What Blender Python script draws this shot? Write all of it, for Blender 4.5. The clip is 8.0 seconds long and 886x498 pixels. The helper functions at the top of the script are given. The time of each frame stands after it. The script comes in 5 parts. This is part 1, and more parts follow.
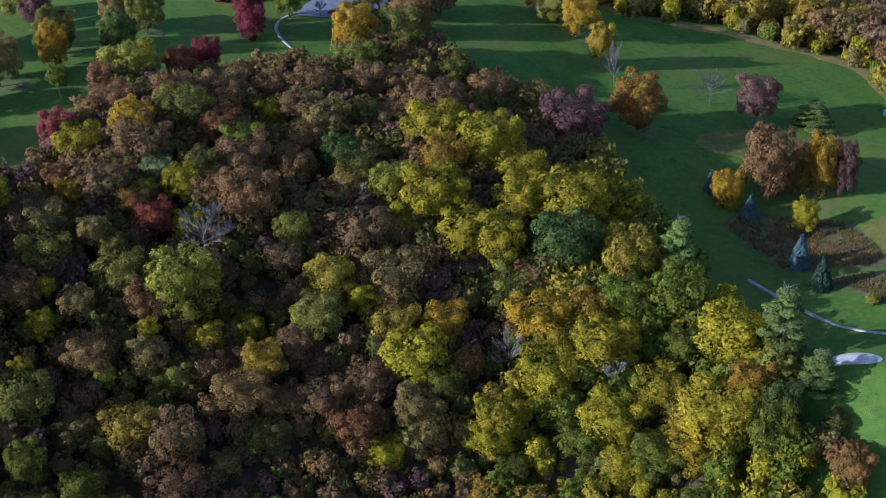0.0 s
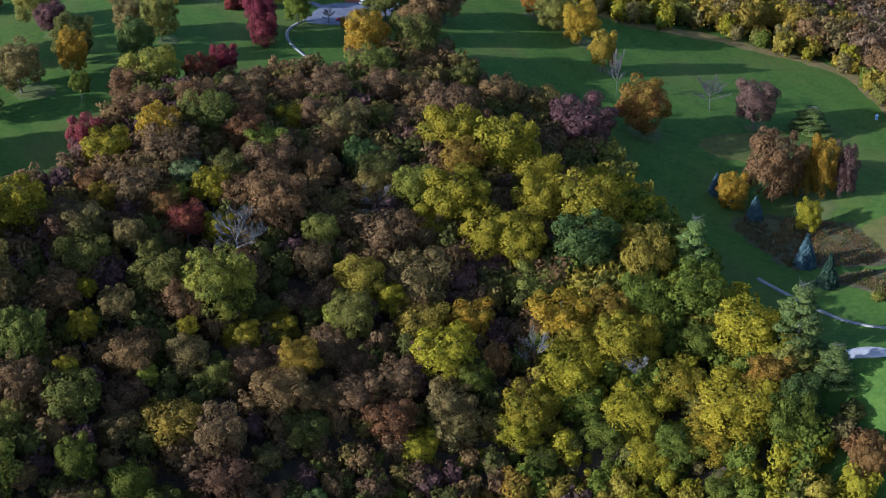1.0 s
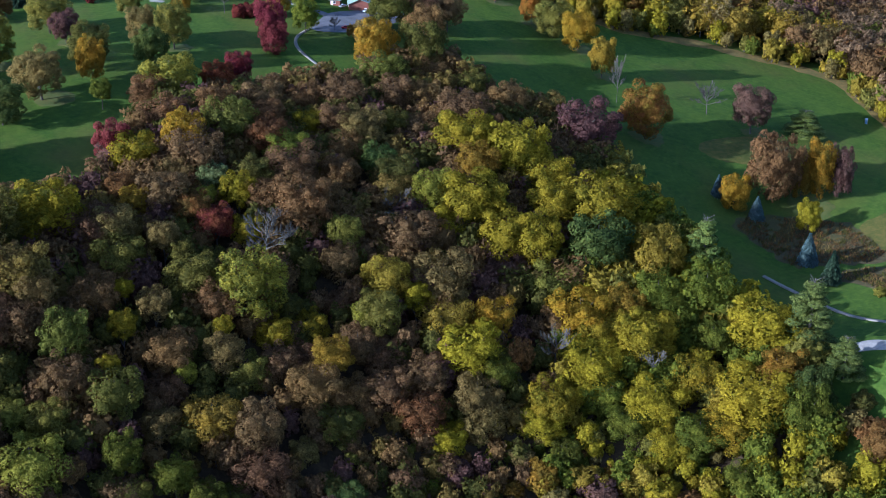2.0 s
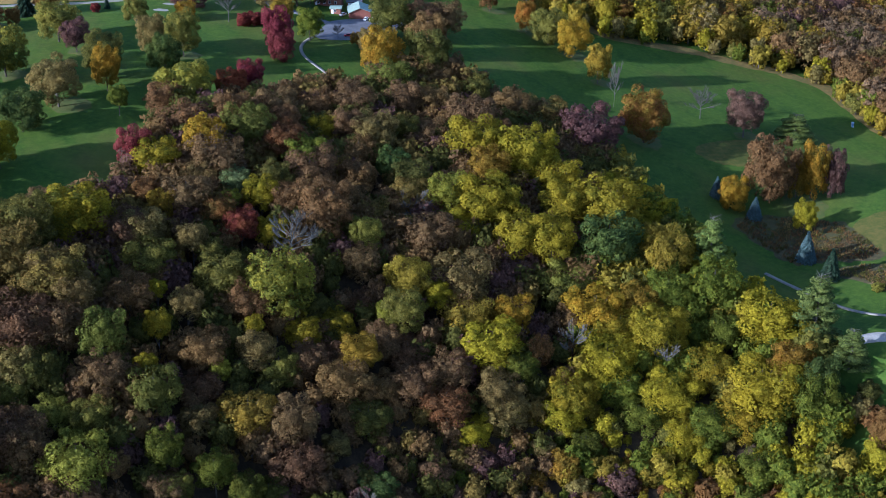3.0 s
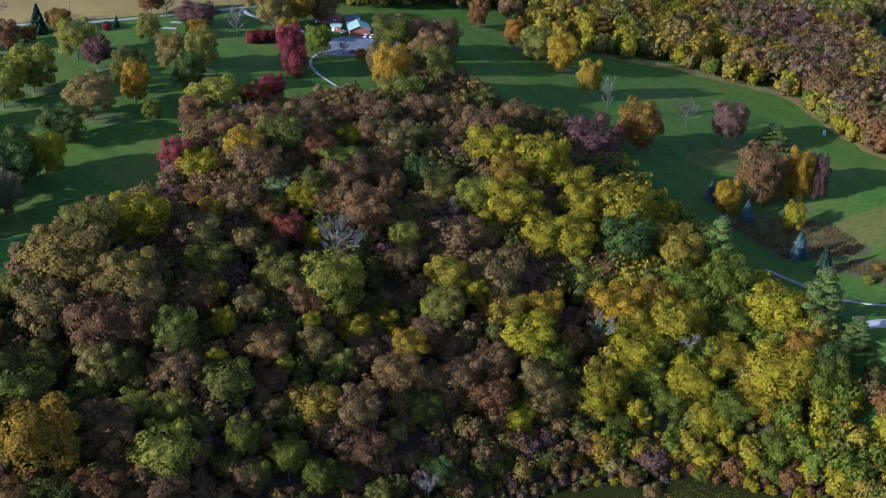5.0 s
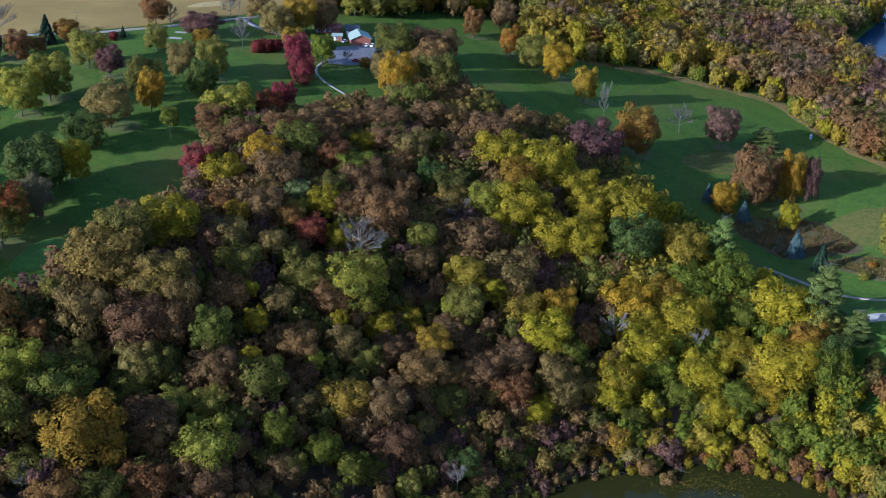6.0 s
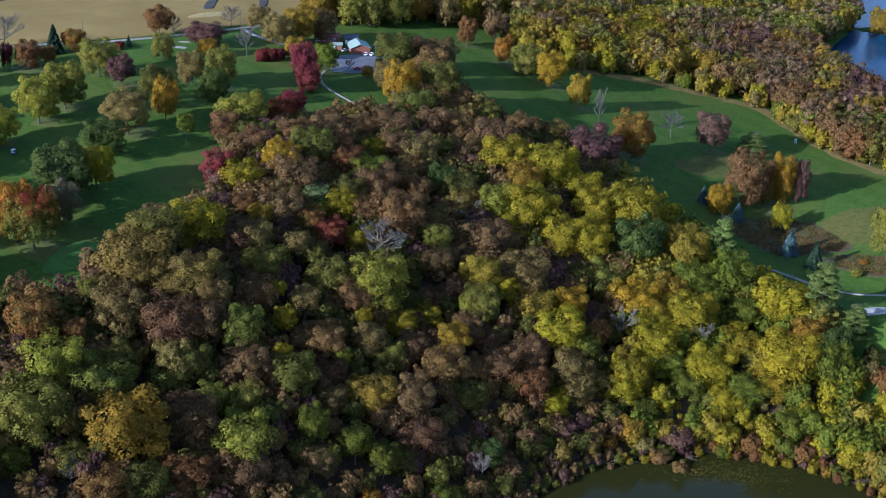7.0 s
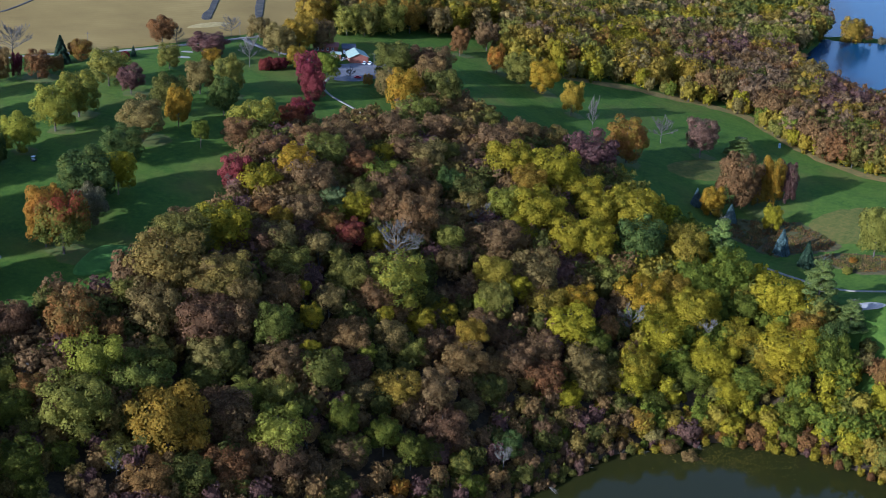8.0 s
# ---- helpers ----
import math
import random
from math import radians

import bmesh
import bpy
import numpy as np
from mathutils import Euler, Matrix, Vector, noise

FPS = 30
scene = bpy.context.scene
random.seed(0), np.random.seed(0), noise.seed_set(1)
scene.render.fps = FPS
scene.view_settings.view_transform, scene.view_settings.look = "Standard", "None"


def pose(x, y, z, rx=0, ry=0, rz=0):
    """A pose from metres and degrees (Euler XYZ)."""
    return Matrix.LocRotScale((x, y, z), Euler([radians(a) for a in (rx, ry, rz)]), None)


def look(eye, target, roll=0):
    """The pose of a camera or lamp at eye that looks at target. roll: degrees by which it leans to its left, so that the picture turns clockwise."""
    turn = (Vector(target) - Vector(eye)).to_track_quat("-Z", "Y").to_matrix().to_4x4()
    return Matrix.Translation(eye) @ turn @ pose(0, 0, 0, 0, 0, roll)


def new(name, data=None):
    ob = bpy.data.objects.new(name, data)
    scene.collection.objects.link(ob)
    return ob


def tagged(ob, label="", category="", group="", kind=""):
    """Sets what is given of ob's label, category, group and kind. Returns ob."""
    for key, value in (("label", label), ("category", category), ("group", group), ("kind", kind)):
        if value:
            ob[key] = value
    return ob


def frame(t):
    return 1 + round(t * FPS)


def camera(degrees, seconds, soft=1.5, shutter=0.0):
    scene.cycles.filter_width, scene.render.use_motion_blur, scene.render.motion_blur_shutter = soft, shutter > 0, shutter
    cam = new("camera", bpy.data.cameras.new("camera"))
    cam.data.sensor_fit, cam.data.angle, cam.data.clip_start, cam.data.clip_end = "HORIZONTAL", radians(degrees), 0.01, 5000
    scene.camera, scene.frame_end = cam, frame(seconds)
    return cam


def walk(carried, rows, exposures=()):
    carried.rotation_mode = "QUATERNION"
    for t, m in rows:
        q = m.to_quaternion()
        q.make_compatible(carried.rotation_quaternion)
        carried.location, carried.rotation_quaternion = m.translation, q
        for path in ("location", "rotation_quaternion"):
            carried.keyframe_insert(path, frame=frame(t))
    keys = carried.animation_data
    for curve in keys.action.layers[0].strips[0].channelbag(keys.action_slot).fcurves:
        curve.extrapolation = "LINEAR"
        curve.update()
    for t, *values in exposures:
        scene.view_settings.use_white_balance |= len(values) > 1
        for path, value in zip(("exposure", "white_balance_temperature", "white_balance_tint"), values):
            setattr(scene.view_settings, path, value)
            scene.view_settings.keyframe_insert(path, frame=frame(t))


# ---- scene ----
cam = camera(34.82, 8.0, 0.75)
walk(cam, [
    (0.0, look((136.47, 132.75, 152.13), (28.96, 472.36, -29.87), -1.35)),
    (0.5, look((129.09, 124.92, 154.49), (28.00, 466.74, -26.98), -0.96)),
    (1.0, look((121.71, 116.98, 156.73), (26.93, 460.95, -24.12), -0.64)),
    (1.5, look((114.25, 108.97, 158.79), (25.82, 455.04, -21.23), -0.33)),
    (3.0, look((91.05, 84.92, 164.03), (22.57, 437.18, -12.72), 0.54)),
    (3.5, look((82.83, 76.81, 165.55), (21.34, 431.01, -9.85), 0.82)),
    (4.0, look((74.44, 68.75, 167.02), (19.81, 424.75, -7.00), 1.11)),
    (4.5, look((65.89, 60.70, 168.45), (18.09, 418.37, -4.14), 1.41)),
    (6.0, look((38.78, 36.02, 172.42), (11.25, 398.10, 4.68), 2.08)),
    (6.5, look((29.25, 27.57, 173.67), (8.61, 390.91, 7.64), 2.31)),
    (7.0, look((19.41, 19.07, 174.87), (5.90, 383.53, 10.64), 2.54)),
    (7.5, look((9.31, 10.61, 176.04), (3.00, 376.13, 13.65), 2.77)),
    (8.0, look((-0.93, 2.21, 177.22), (-0.12, 368.59, 16.69), 3.00)),
], [(0.0, 1.48, 4800, 22), (8.0, 1.39, 4840, 20)])

import itertools


# ---- light ----
SUN_AZ, SUN_EL = radians(218), radians(20)      # where the sun stands: from behind and the left of the view
world = bpy.data.worlds.new("sky")
scene.world = world
world.use_nodes = True
wn = world.node_tree.nodes
sky = wn.new("ShaderNodeTexSky")
sky.sky_type, sky.sun_disc = "NISHITA", False
sky.sun_elevation, sky.sun_rotation = SUN_EL, radians(90) - SUN_AZ
wn["Background"].inputs["Strength"].default_value = 0.108
world.node_tree.links.new(sky.outputs[0], wn["Background"].inputs["Color"])
sun_data = bpy.data.lights.new("sun", "SUN")
sun_data.energy, sun_data.angle, sun_data.color = 4.1, radians(0.53), (1.0, 0.95, 0.83)
sun = new("sun", sun_data)
to_sun = Vector((math.cos(SUN_AZ) * math.cos(SUN_EL), math.sin(SUN_AZ) * math.cos(SUN_EL), math.sin(SUN_EL)))
sun.matrix_world = look(to_sun * 900 + Vector((0, 450, 0)), Vector((0, 450, 0)))


# ---- materials ----
def material(name, rough=0.8, metal=0.0):
    m = bpy.data.materials.new(name)
    m.use_nodes = True
    b = m.node_tree.nodes["Principled BSDF"]
    b.inputs["Roughness"].default_value, b.inputs["Metallic"].default_value = rough, metal
    b.inputs["Specular IOR Level"].default_value = 0.25
    return m, m.node_tree.nodes, m.node_tree.links, b


def noise_node(nodes, links, scale, detail=4.0, source="Object", rough=0.6):
    co = nodes.new("ShaderNodeTexCoord")
    n = nodes.new("ShaderNodeTexNoise")
    n.inputs["Scale"].default_value, n.inputs["Detail"].default_value = scale, detail
    n.inputs["Roughness"].default_value = rough
    links.new(co.outputs[source], n.inputs["Vector"])
    return n.outputs["Fac"]


def ramp(nodes, links, fac, stops):
    r = nodes.new("ShaderNodeValToRGB")
    while len(r.color_ramp.elements) < len(stops):
        r.color_ramp.elements.new(0.5)
    for e, (p, c) in zip(r.color_ramp.elements, stops):
        e.position, e.color = p, (*c, 1)
    links.new(fac, r.inputs["Fac"])
    return r.outputs["Color"]


def mixed(nodes, links, fac, a, b, how="MIX"):
    n = nodes.new("ShaderNodeMix")
    n.data_type, n.blend_type = "RGBA", how
    for sock, v in ((n.inputs[0], fac), (n.inputs[6], a), (n.inputs[7], b)):
        if isinstance(v, bpy.types.NodeSocket):
            links.new(v, sock)
        else:
            sock.default_value = v if not isinstance(v, tuple) else (*v, 1)
    return n.outputs[2]


def math_node(nodes, links, how, a, b=0.0, c=0.0):
    n = nodes.new("ShaderNodeMath")
    n.operation = how
    for sock, v in zip(n.inputs, (a, b, c)):
        if isinstance(v, bpy.types.NodeSocket):
            links.new(v, sock)
        else:
            sock.default_value = v
    return n.outputs[0]


def bump(nodes, links, b, fac, strength, distance):
    n = nodes.new("ShaderNodeBump")
    n.inputs["Strength"].default_value, n.inputs["Distance"].default_value = strength, distance
    links.new(fac, n.inputs["Height"])
    links.new(n.outputs["Normal"], b.inputs["Normal"])


def mottled(name, dark, mid, light, scale, rough=0.85, relief=0.0, fine=6.0):
    """A surface with stains at one scale and grain at a finer one."""
    m, nodes, links, b = material(name, rough)
    big = noise_node(nodes, links, scale)
    small = noise_node(nodes, links, scale * fine, 6.0)
    f = math_node(nodes, links, "ADD", math_node(nodes, links, "MULTIPLY", big, 0.6), math_node(nodes, links, "MULTIPLY", small, 0.4))
    links.new(ramp(nodes, links, f, ((0.36, dark), (0.5, mid), (0.64, light))), b.inputs["Base Color"])
    if relief:
        bump(nodes, links, b, small, 0.6, relief)
    return m


def leaf(name, main, second, third, patch=1.6, rise=0.0):
    """Autumn leaves: each spray takes its own tone, patches of the crown turn to the second and third colour, and with rise its top turns first."""
    m, nodes, links, b = material(name, 0.65)
    b.inputs["Specular IOR Level"].default_value = 0.03
    geo = nodes.new("ShaderNodeNewGeometry")
    info = nodes.new("ShaderNodeObjectInfo")
    spread = noise_node(nodes, links, patch, 2.0)
    if rise:
        co = nodes.new("ShaderNodeTexCoord")
        xyz = nodes.new("ShaderNodeSeparateXYZ")
        links.new(co.outputs["Object"], xyz.inputs[0])
        spread = math_node(nodes, links, "MULTIPLY_ADD", xyz.outputs["Z"], rise, spread)
    shift = math_node(nodes, links, "MULTIPLY_ADD", info.outputs["Random"], 0.24, -0.12)
    sel = math_node(nodes, links, "ADD", math_node(nodes, links, "MULTIPLY_ADD", geo.outputs["Random Per Island"], 0.36, -0.18), math_node(nodes, links, "ADD", spread, shift))
    col = ramp(nodes, links, sel, ((0.25, third), (0.5, main), (0.78, second)))
    flick = nodes.new("ShaderNodeTexWhiteNoise")
    flick.noise_dimensions = "1D"
    links.new(geo.outputs["Random Per Island"], flick.inputs["W"])
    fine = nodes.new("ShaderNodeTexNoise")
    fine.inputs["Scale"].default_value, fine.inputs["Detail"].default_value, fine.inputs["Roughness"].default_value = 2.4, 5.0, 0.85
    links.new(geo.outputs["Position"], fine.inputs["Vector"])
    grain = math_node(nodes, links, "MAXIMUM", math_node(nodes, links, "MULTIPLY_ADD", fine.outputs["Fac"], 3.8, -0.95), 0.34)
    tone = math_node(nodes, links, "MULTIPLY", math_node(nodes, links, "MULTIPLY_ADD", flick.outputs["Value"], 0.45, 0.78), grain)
    rough_leaves = nodes.new("ShaderNodeBump")
    rough_leaves.inputs["Strength"].default_value, rough_leaves.inputs["Distance"].default_value = 0.9, 0.5
    links.new(fine.outputs["Fac"], rough_leaves.inputs["Height"])
    links.new(rough_leaves.outputs["Normal"], b.inputs["Normal"])
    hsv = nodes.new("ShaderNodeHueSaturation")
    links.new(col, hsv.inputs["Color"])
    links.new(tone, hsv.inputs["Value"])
    links.new(math_node(nodes, links, "MULTIPLY_ADD", info.outputs["Random"], 0.025, 0.4875), hsv.inputs["Hue"])
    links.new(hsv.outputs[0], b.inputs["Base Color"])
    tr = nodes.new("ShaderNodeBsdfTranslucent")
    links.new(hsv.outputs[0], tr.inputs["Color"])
    mx = nodes.new("ShaderNodeMixShader")
    mx.inputs[0].default_value = 0.45
    links.new(b.outputs[0], mx.inputs[1])
    links.new(tr.outputs[0], mx.inputs[2])
    links.new(mx.outputs[0], nodes["Material Output"].inputs["Surface"])
    return m


LEAF = {}      # colour name: material, and the words that describe it
for key, words, main, second, third in (
    ("brown", "russet brown", (0.207, 0.123, 0.042), (0.25, 0.152, 0.052), (0.15, 0.095, 0.036)),
    ("mauve", "dull mauve-brown", (0.178, 0.105, 0.044), (0.218, 0.134, 0.054), (0.128, 0.08, 0.036)),
    ("maroon", "maroon", (0.15, 0.078, 0.058), (0.18, 0.096, 0.07), (0.11, 0.065, 0.05)),
    ("maroon2", "reddish-purple", (0.155, 0.084, 0.06), (0.185, 0.105, 0.072), (0.115, 0.07, 0.052)),
    ("tan", "tan and olive", (0.207, 0.151, 0.045), (0.246, 0.185, 0.053), (0.151, 0.118, 0.036)),
    ("olivebrown", "olive-brown", (0.196, 0.134, 0.032), (0.230, 0.162, 0.036), (0.134, 0.112, 0.028)),
    ("olive", "olive", (0.165, 0.149, 0.028), (0.220, 0.187, 0.032), (0.110, 0.110, 0.024)),
    ("darkolive", "dark olive", (0.11, 0.105, 0.022), (0.15, 0.135, 0.025), (0.075, 0.08, 0.020)),
    ("greybrown", "thin grey-brown", (0.176, 0.149, 0.076), (0.209, 0.182, 0.087), (0.132, 0.116, 0.063)),
    ("rust", "rust-brown", (0.202, 0.101, 0.032), (0.246, 0.129, 0.040), (0.134, 0.078, 0.028)),
    ("rustolive", "rust and olive", (0.190, 0.106, 0.028), (0.280, 0.112, 0.034), (0.123, 0.106, 0.028)),
    ("rustgold", "rusty gold", (0.22, 0.12, 0.02), (0.22, 0.09, 0.03), (0.20, 0.15, 0.02)),
    ("ochre", "ochre", (0.268, 0.168, 0.019), (0.31, 0.178, 0.02), (0.19, 0.135, 0.02)),
    ("ochre2", "dull yellow-ochre", (0.28, 0.2, 0.024), (0.325, 0.235, 0.024), (0.195, 0.15, 0.026)),
    ("orange", "orange and yellow", (0.30, 0.15, 0.02), (0.34, 0.13, 0.02), (0.25, 0.16, 0.02)),
    ("gold", "golden yellow", (0.34, 0.21, 0.015), (0.38, 0.20, 0.015), (0.25, 0.18, 0.018)),
    ("gold2", "olive-gold", (0.3, 0.205, 0.02), (0.34, 0.225, 0.02), (0.2, 0.16, 0.02)),
    ("yellow", "bright yellow", (0.265, 0.208, 0.013), (0.31, 0.24, 0.013), (0.185, 0.168, 0.015)),
    ("yellow2", "yellow", (0.298, 0.226, 0.012), (0.34, 0.254, 0.012), (0.205, 0.178, 0.015)),
    ("yellowolive", "yellow-olive", (0.27, 0.215, 0.012), (0.34, 0.265, 0.012), (0.175, 0.165, 0.014)),
    ("yellowlime", "yellow-green", (0.25, 0.23, 0.026), (0.31, 0.27, 0.026), (0.13, 0.15, 0.028)),
    ("limeyellow", "lime-yellow", (0.215, 0.2, 0.03), (0.265, 0.24, 0.03), (0.14, 0.15, 0.03)),
    ("limeyellow2", "lime-yellow", (0.25, 0.235, 0.03), (0.29, 0.265, 0.036), (0.17, 0.175, 0.03)),
    ("lime", "lime-green", (0.21, 0.2, 0.024), (0.255, 0.235, 0.026), (0.145, 0.15, 0.024)),
    ("limegrey", "greyish lime", (0.2, 0.185, 0.03), (0.235, 0.215, 0.036), (0.145, 0.14, 0.028)),
    ("sage", "sage green", (0.15, 0.15, 0.026), (0.185, 0.18, 0.03), (0.1, 0.11, 0.022)),
    ("paleg", "pale green", (0.16, 0.20, 0.072), (0.19, 0.22, 0.079), (0.12, 0.15, 0.050)),
    ("paleg2", "light green", (0.155, 0.165, 0.028), (0.185, 0.19, 0.032), (0.1, 0.118, 0.022)),
    ("green", "green", (0.12, 0.13, 0.016), (0.165, 0.165, 0.02), (0.075, 0.09, 0.015)),
    ("green2", "fresh green", (0.155, 0.175, 0.02), (0.195, 0.205, 0.022), (0.105, 0.128, 0.02)),
    ("green3", "deep green", (0.09, 0.125, 0.03), (0.125, 0.15, 0.03), (0.06, 0.09, 0.025)),
    ("green4", "yellowish green", (0.13, 0.15, 0.018), (0.19, 0.19, 0.018), (0.08, 0.105, 0.014)),
    ("green5", "dark green", (0.085, 0.115, 0.025), (0.125, 0.13, 0.025), (0.05, 0.08, 0.022)),
    ("red", "red", (0.20, 0.04, 0.032), (0.23, 0.065, 0.035), (0.12, 0.035, 0.03)),
    ("darkred", "dark red", (0.21, 0.04, 0.035), (0.24, 0.07, 0.035), (0.12, 0.03, 0.035)),
    ("crimson", "crimson", (0.19, 0.034, 0.042), (0.22, 0.048, 0.048), (0.135, 0.045, 0.032)),
    ("crimson2", "crimson", (0.17, 0.036, 0.036), (0.195, 0.048, 0.045), (0.13, 0.04, 0.032)),
    ("maple_mixed", "red, green and gold", (0.165, 0.14, 0.02), (0.25, 0.05, 0.025), (0.12, 0.14, 0.025)),
    # Far-wood copies of mauve and tan, with the haze of distance in the colour.
    ("hazemauve", "mauve-brown lightened for haze", (0.235, 0.152, 0.072), (0.28, 0.185, 0.085), (0.17, 0.118, 0.058)),
    ("hazetan", "pale tan", (0.31, 0.23, 0.075), (0.36, 0.27, 0.085), (0.23, 0.185, 0.065)),
    ("rustred", "rusty red", (0.22, 0.06, 0.025), (0.25, 0.08, 0.03), (0.14, 0.045, 0.025)),
    ("spruce", "dark green", (0.05, 0.085, 0.045), (0.07, 0.105, 0.055), (0.03, 0.055, 0.035)),
    ("blue", "blue-grey", (0.12, 0.18, 0.165), (0.15, 0.21, 0.19), (0.075, 0.12, 0.11)),
    ("pine", "green", (0.155, 0.2, 0.045), (0.2, 0.235, 0.05), (0.09, 0.13, 0.04)),
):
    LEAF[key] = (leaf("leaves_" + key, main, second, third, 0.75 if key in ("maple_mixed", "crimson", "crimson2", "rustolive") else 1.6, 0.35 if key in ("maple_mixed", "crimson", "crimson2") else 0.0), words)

BARK = mottled("bark", (0.05, 0.04, 0.03), (0.09, 0.075, 0.06), (0.15, 0.13, 0.11), 3.0, 0.9)
PALE_BARK = mottled("pale_bark", (0.06, 0.055, 0.045), (0.10, 0.092, 0.076), (0.15, 0.14, 0.115), 3.0, 0.9)
TWIG = mottled("twig_bark", (0.05, 0.045, 0.038), (0.08, 0.072, 0.06), (0.12, 0.108, 0.092), 2.0, 0.9)
SAND = mottled("sand", (0.17, 0.163, 0.145), (0.22, 0.212, 0.19), (0.27, 0.262, 0.24), 0.4, 0.95)
CONCRETE = mottled("concrete", (0.15, 0.138, 0.108), (0.195, 0.18, 0.142), (0.24, 0.222, 0.18), 0.5, 0.9)
ASPHALT = mottled("asphalt", (0.09, 0.09, 0.095), (0.12, 0.12, 0.125), (0.15, 0.15, 0.155), 0.3, 0.9)
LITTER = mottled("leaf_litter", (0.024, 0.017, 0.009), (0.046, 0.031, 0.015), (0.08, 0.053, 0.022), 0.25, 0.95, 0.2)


def grass_material(name, dark, mid, light, dry, stripes=0.0):
    m, nodes, links, b = material(name, 0.85)
    big = noise_node(nodes, links, 0.022, 6.0, rough=0.65)
    small = noise_node(nodes, links, 0.5, 8.0, rough=0.75)
    c = ramp(nodes, links, small, ((0.36, dark), (0.5, mid), (0.64, light)))
    d = ramp(nodes, links, big, ((0.48, (0, 0, 0)), (0.66, (1, 1, 1))))
    sep = nodes.new("ShaderNodeSeparateColor")
    links.new(d, sep.inputs[0])
    c = mixed(nodes, links, math_node(nodes, links, "MULTIPLY", sep.outputs[0], 0.55), c, dry)
    if stripes:
        co = nodes.new("ShaderNodeTexCoord")
        w = nodes.new("ShaderNodeTexWave")
        w.inputs["Scale"].default_value, w.inputs["Distortion"].default_value = 0.035, 1.2
        w.bands_direction = "DIAGONAL"
        links.new(co.outputs["Object"], w.inputs["Vector"])
        c = mixed(nodes, links, math_node(nodes, links, "MULTIPLY", w.outputs["Fac"], stripes), c, light)
    links.new(c, b.inputs["Base Color"])
    b.inputs["Specular IOR Level"].default_value = 0.05
    bump(nodes, links, b, noise_node(nodes, links, 4.0, 3.0), 0.8, 0.2)
    return m


GRASS = grass_material("rough_grass", (0.028, 0.058, 0.010), (0.044, 0.080, 0.011), (0.066, 0.104, 0.014), (0.105, 0.090, 0.024), 0.35)
GREEN = grass_material("mown_green", (0.036, 0.085, 0.017), (0.047, 0.105, 0.02), (0.062, 0.13, 0.025), (0.075, 0.115, 0.03), 0.4)
DRY_GRASS = grass_material("dry_grass", (0.05, 0.064, 0.013), (0.075, 0.078, 0.017), (0.105, 0.09, 0.022), (0.125, 0.09, 0.028))
FALLEN = mottled("fallen_leaves", (0.08, 0.078, 0.018), (0.13, 0.095, 0.024), (0.19, 0.125, 0.03), 0.35, 0.95)
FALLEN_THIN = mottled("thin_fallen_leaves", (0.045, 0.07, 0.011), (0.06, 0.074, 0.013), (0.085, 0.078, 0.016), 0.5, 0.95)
MEADOW = grass_material("meadow_floor", (0.045, 0.04, 0.02), (0.065, 0.055, 0.025), (0.085, 0.075, 0.03), (0.055, 0.075, 0.022))


# ---- terrain ----
TERRAIN = (-11.50, 27.53, -27.26, 21.56, -13.56, 3.49, -42.68, 27.70, -27.25, 16.12, 6.24, -7.94, -14.98, 0.54, 1.71, 30.70, -28.56, -7.62, 13.07, -4.07, 7.16)
POND_LEVEL, RIVER_LEVEL = -53.2, -27.0


def smooth(a, b, v):
    s = min(1.0, max(0.0, (v - a) / (b - a)))
    return s * s * (3 - 2 * s)


def ground_height(x, y):
    """A valley side that falls towards the pond, with a shoulder, a bench beside the pond and the river's bed."""
    u, v = math.tanh(x / 170), math.tanh((y - 450) / 150)
    z, n = 0.0, 0
    for i in range(6):
        for j in range(6 - i):
            z += TERRAIN[n] * u ** i * v ** j
            n += 1
    z += 13 * math.exp(-((x - 150) / 30) ** 2 - ((y - 426) / 20) ** 2)
    z -= 5.5 * math.exp(-((x - 125) / 36) ** 2 - ((y - 498) / 27) ** 2)
    q = y - (388.5 - ((x - 92) / 10.8) ** 2)
    if q < 30 and x > -60:
        bank = POND_LEVEL + 0.12 + max(-5.0, 0.32 * q)
        z = bank + (z - bank) * smooth(0, 30, q)
    r = x - (196 + 0.10 * (y - 690) + 9 * math.sin(y / 21) + 24 * smooth(90, 0, abs(y - 800)) + 30 * smooth(725, 650, y))
    if y > 600 and r > -20:
        z += (RIVER_LEVEL - 5 - z) * smooth(-20, 14, r) * smooth(600, 650, y)
    bar = 1 - ((x - 233) / 24) ** 2 - ((y - 797) / 8) ** 2
    if bar > 0:
        z = max(z, RIVER_LEVEL - 0.5 + 1.7 * bar)
    return z


def mesh_object(name, verts, faces, mats, parent=None, smooth_shade=True, slots=None):
    me = bpy.data.meshes.new(name)
    me.from_pydata(verts, [], faces)
    for m in mats:
        me.materials.append(m)
    if slots is not None:
        me.polygons.foreach_set("material_index", slots)
    if smooth_shade:
        me.polygons.foreach_set("use_smooth", [True] * len(me.polygons))
    me.update()
    ob = new(name, me)
    ob.parent = parent
    return ob


def spaced(fine_from, fine_to, step, reach):
    inner = list(np.arange(fine_from, fine_to + 0.1, step))
    out, d = [], step
    v = fine_to
    while v < reach:
        d *= 1.35
        v += d
        out.append(v)
    low, d, v = [], step, fine_from
    while v > -reach:
        d *= 1.35
        v -= d
        low.append(v)
    return low[::-1] + [float(a) for a in inner] + out


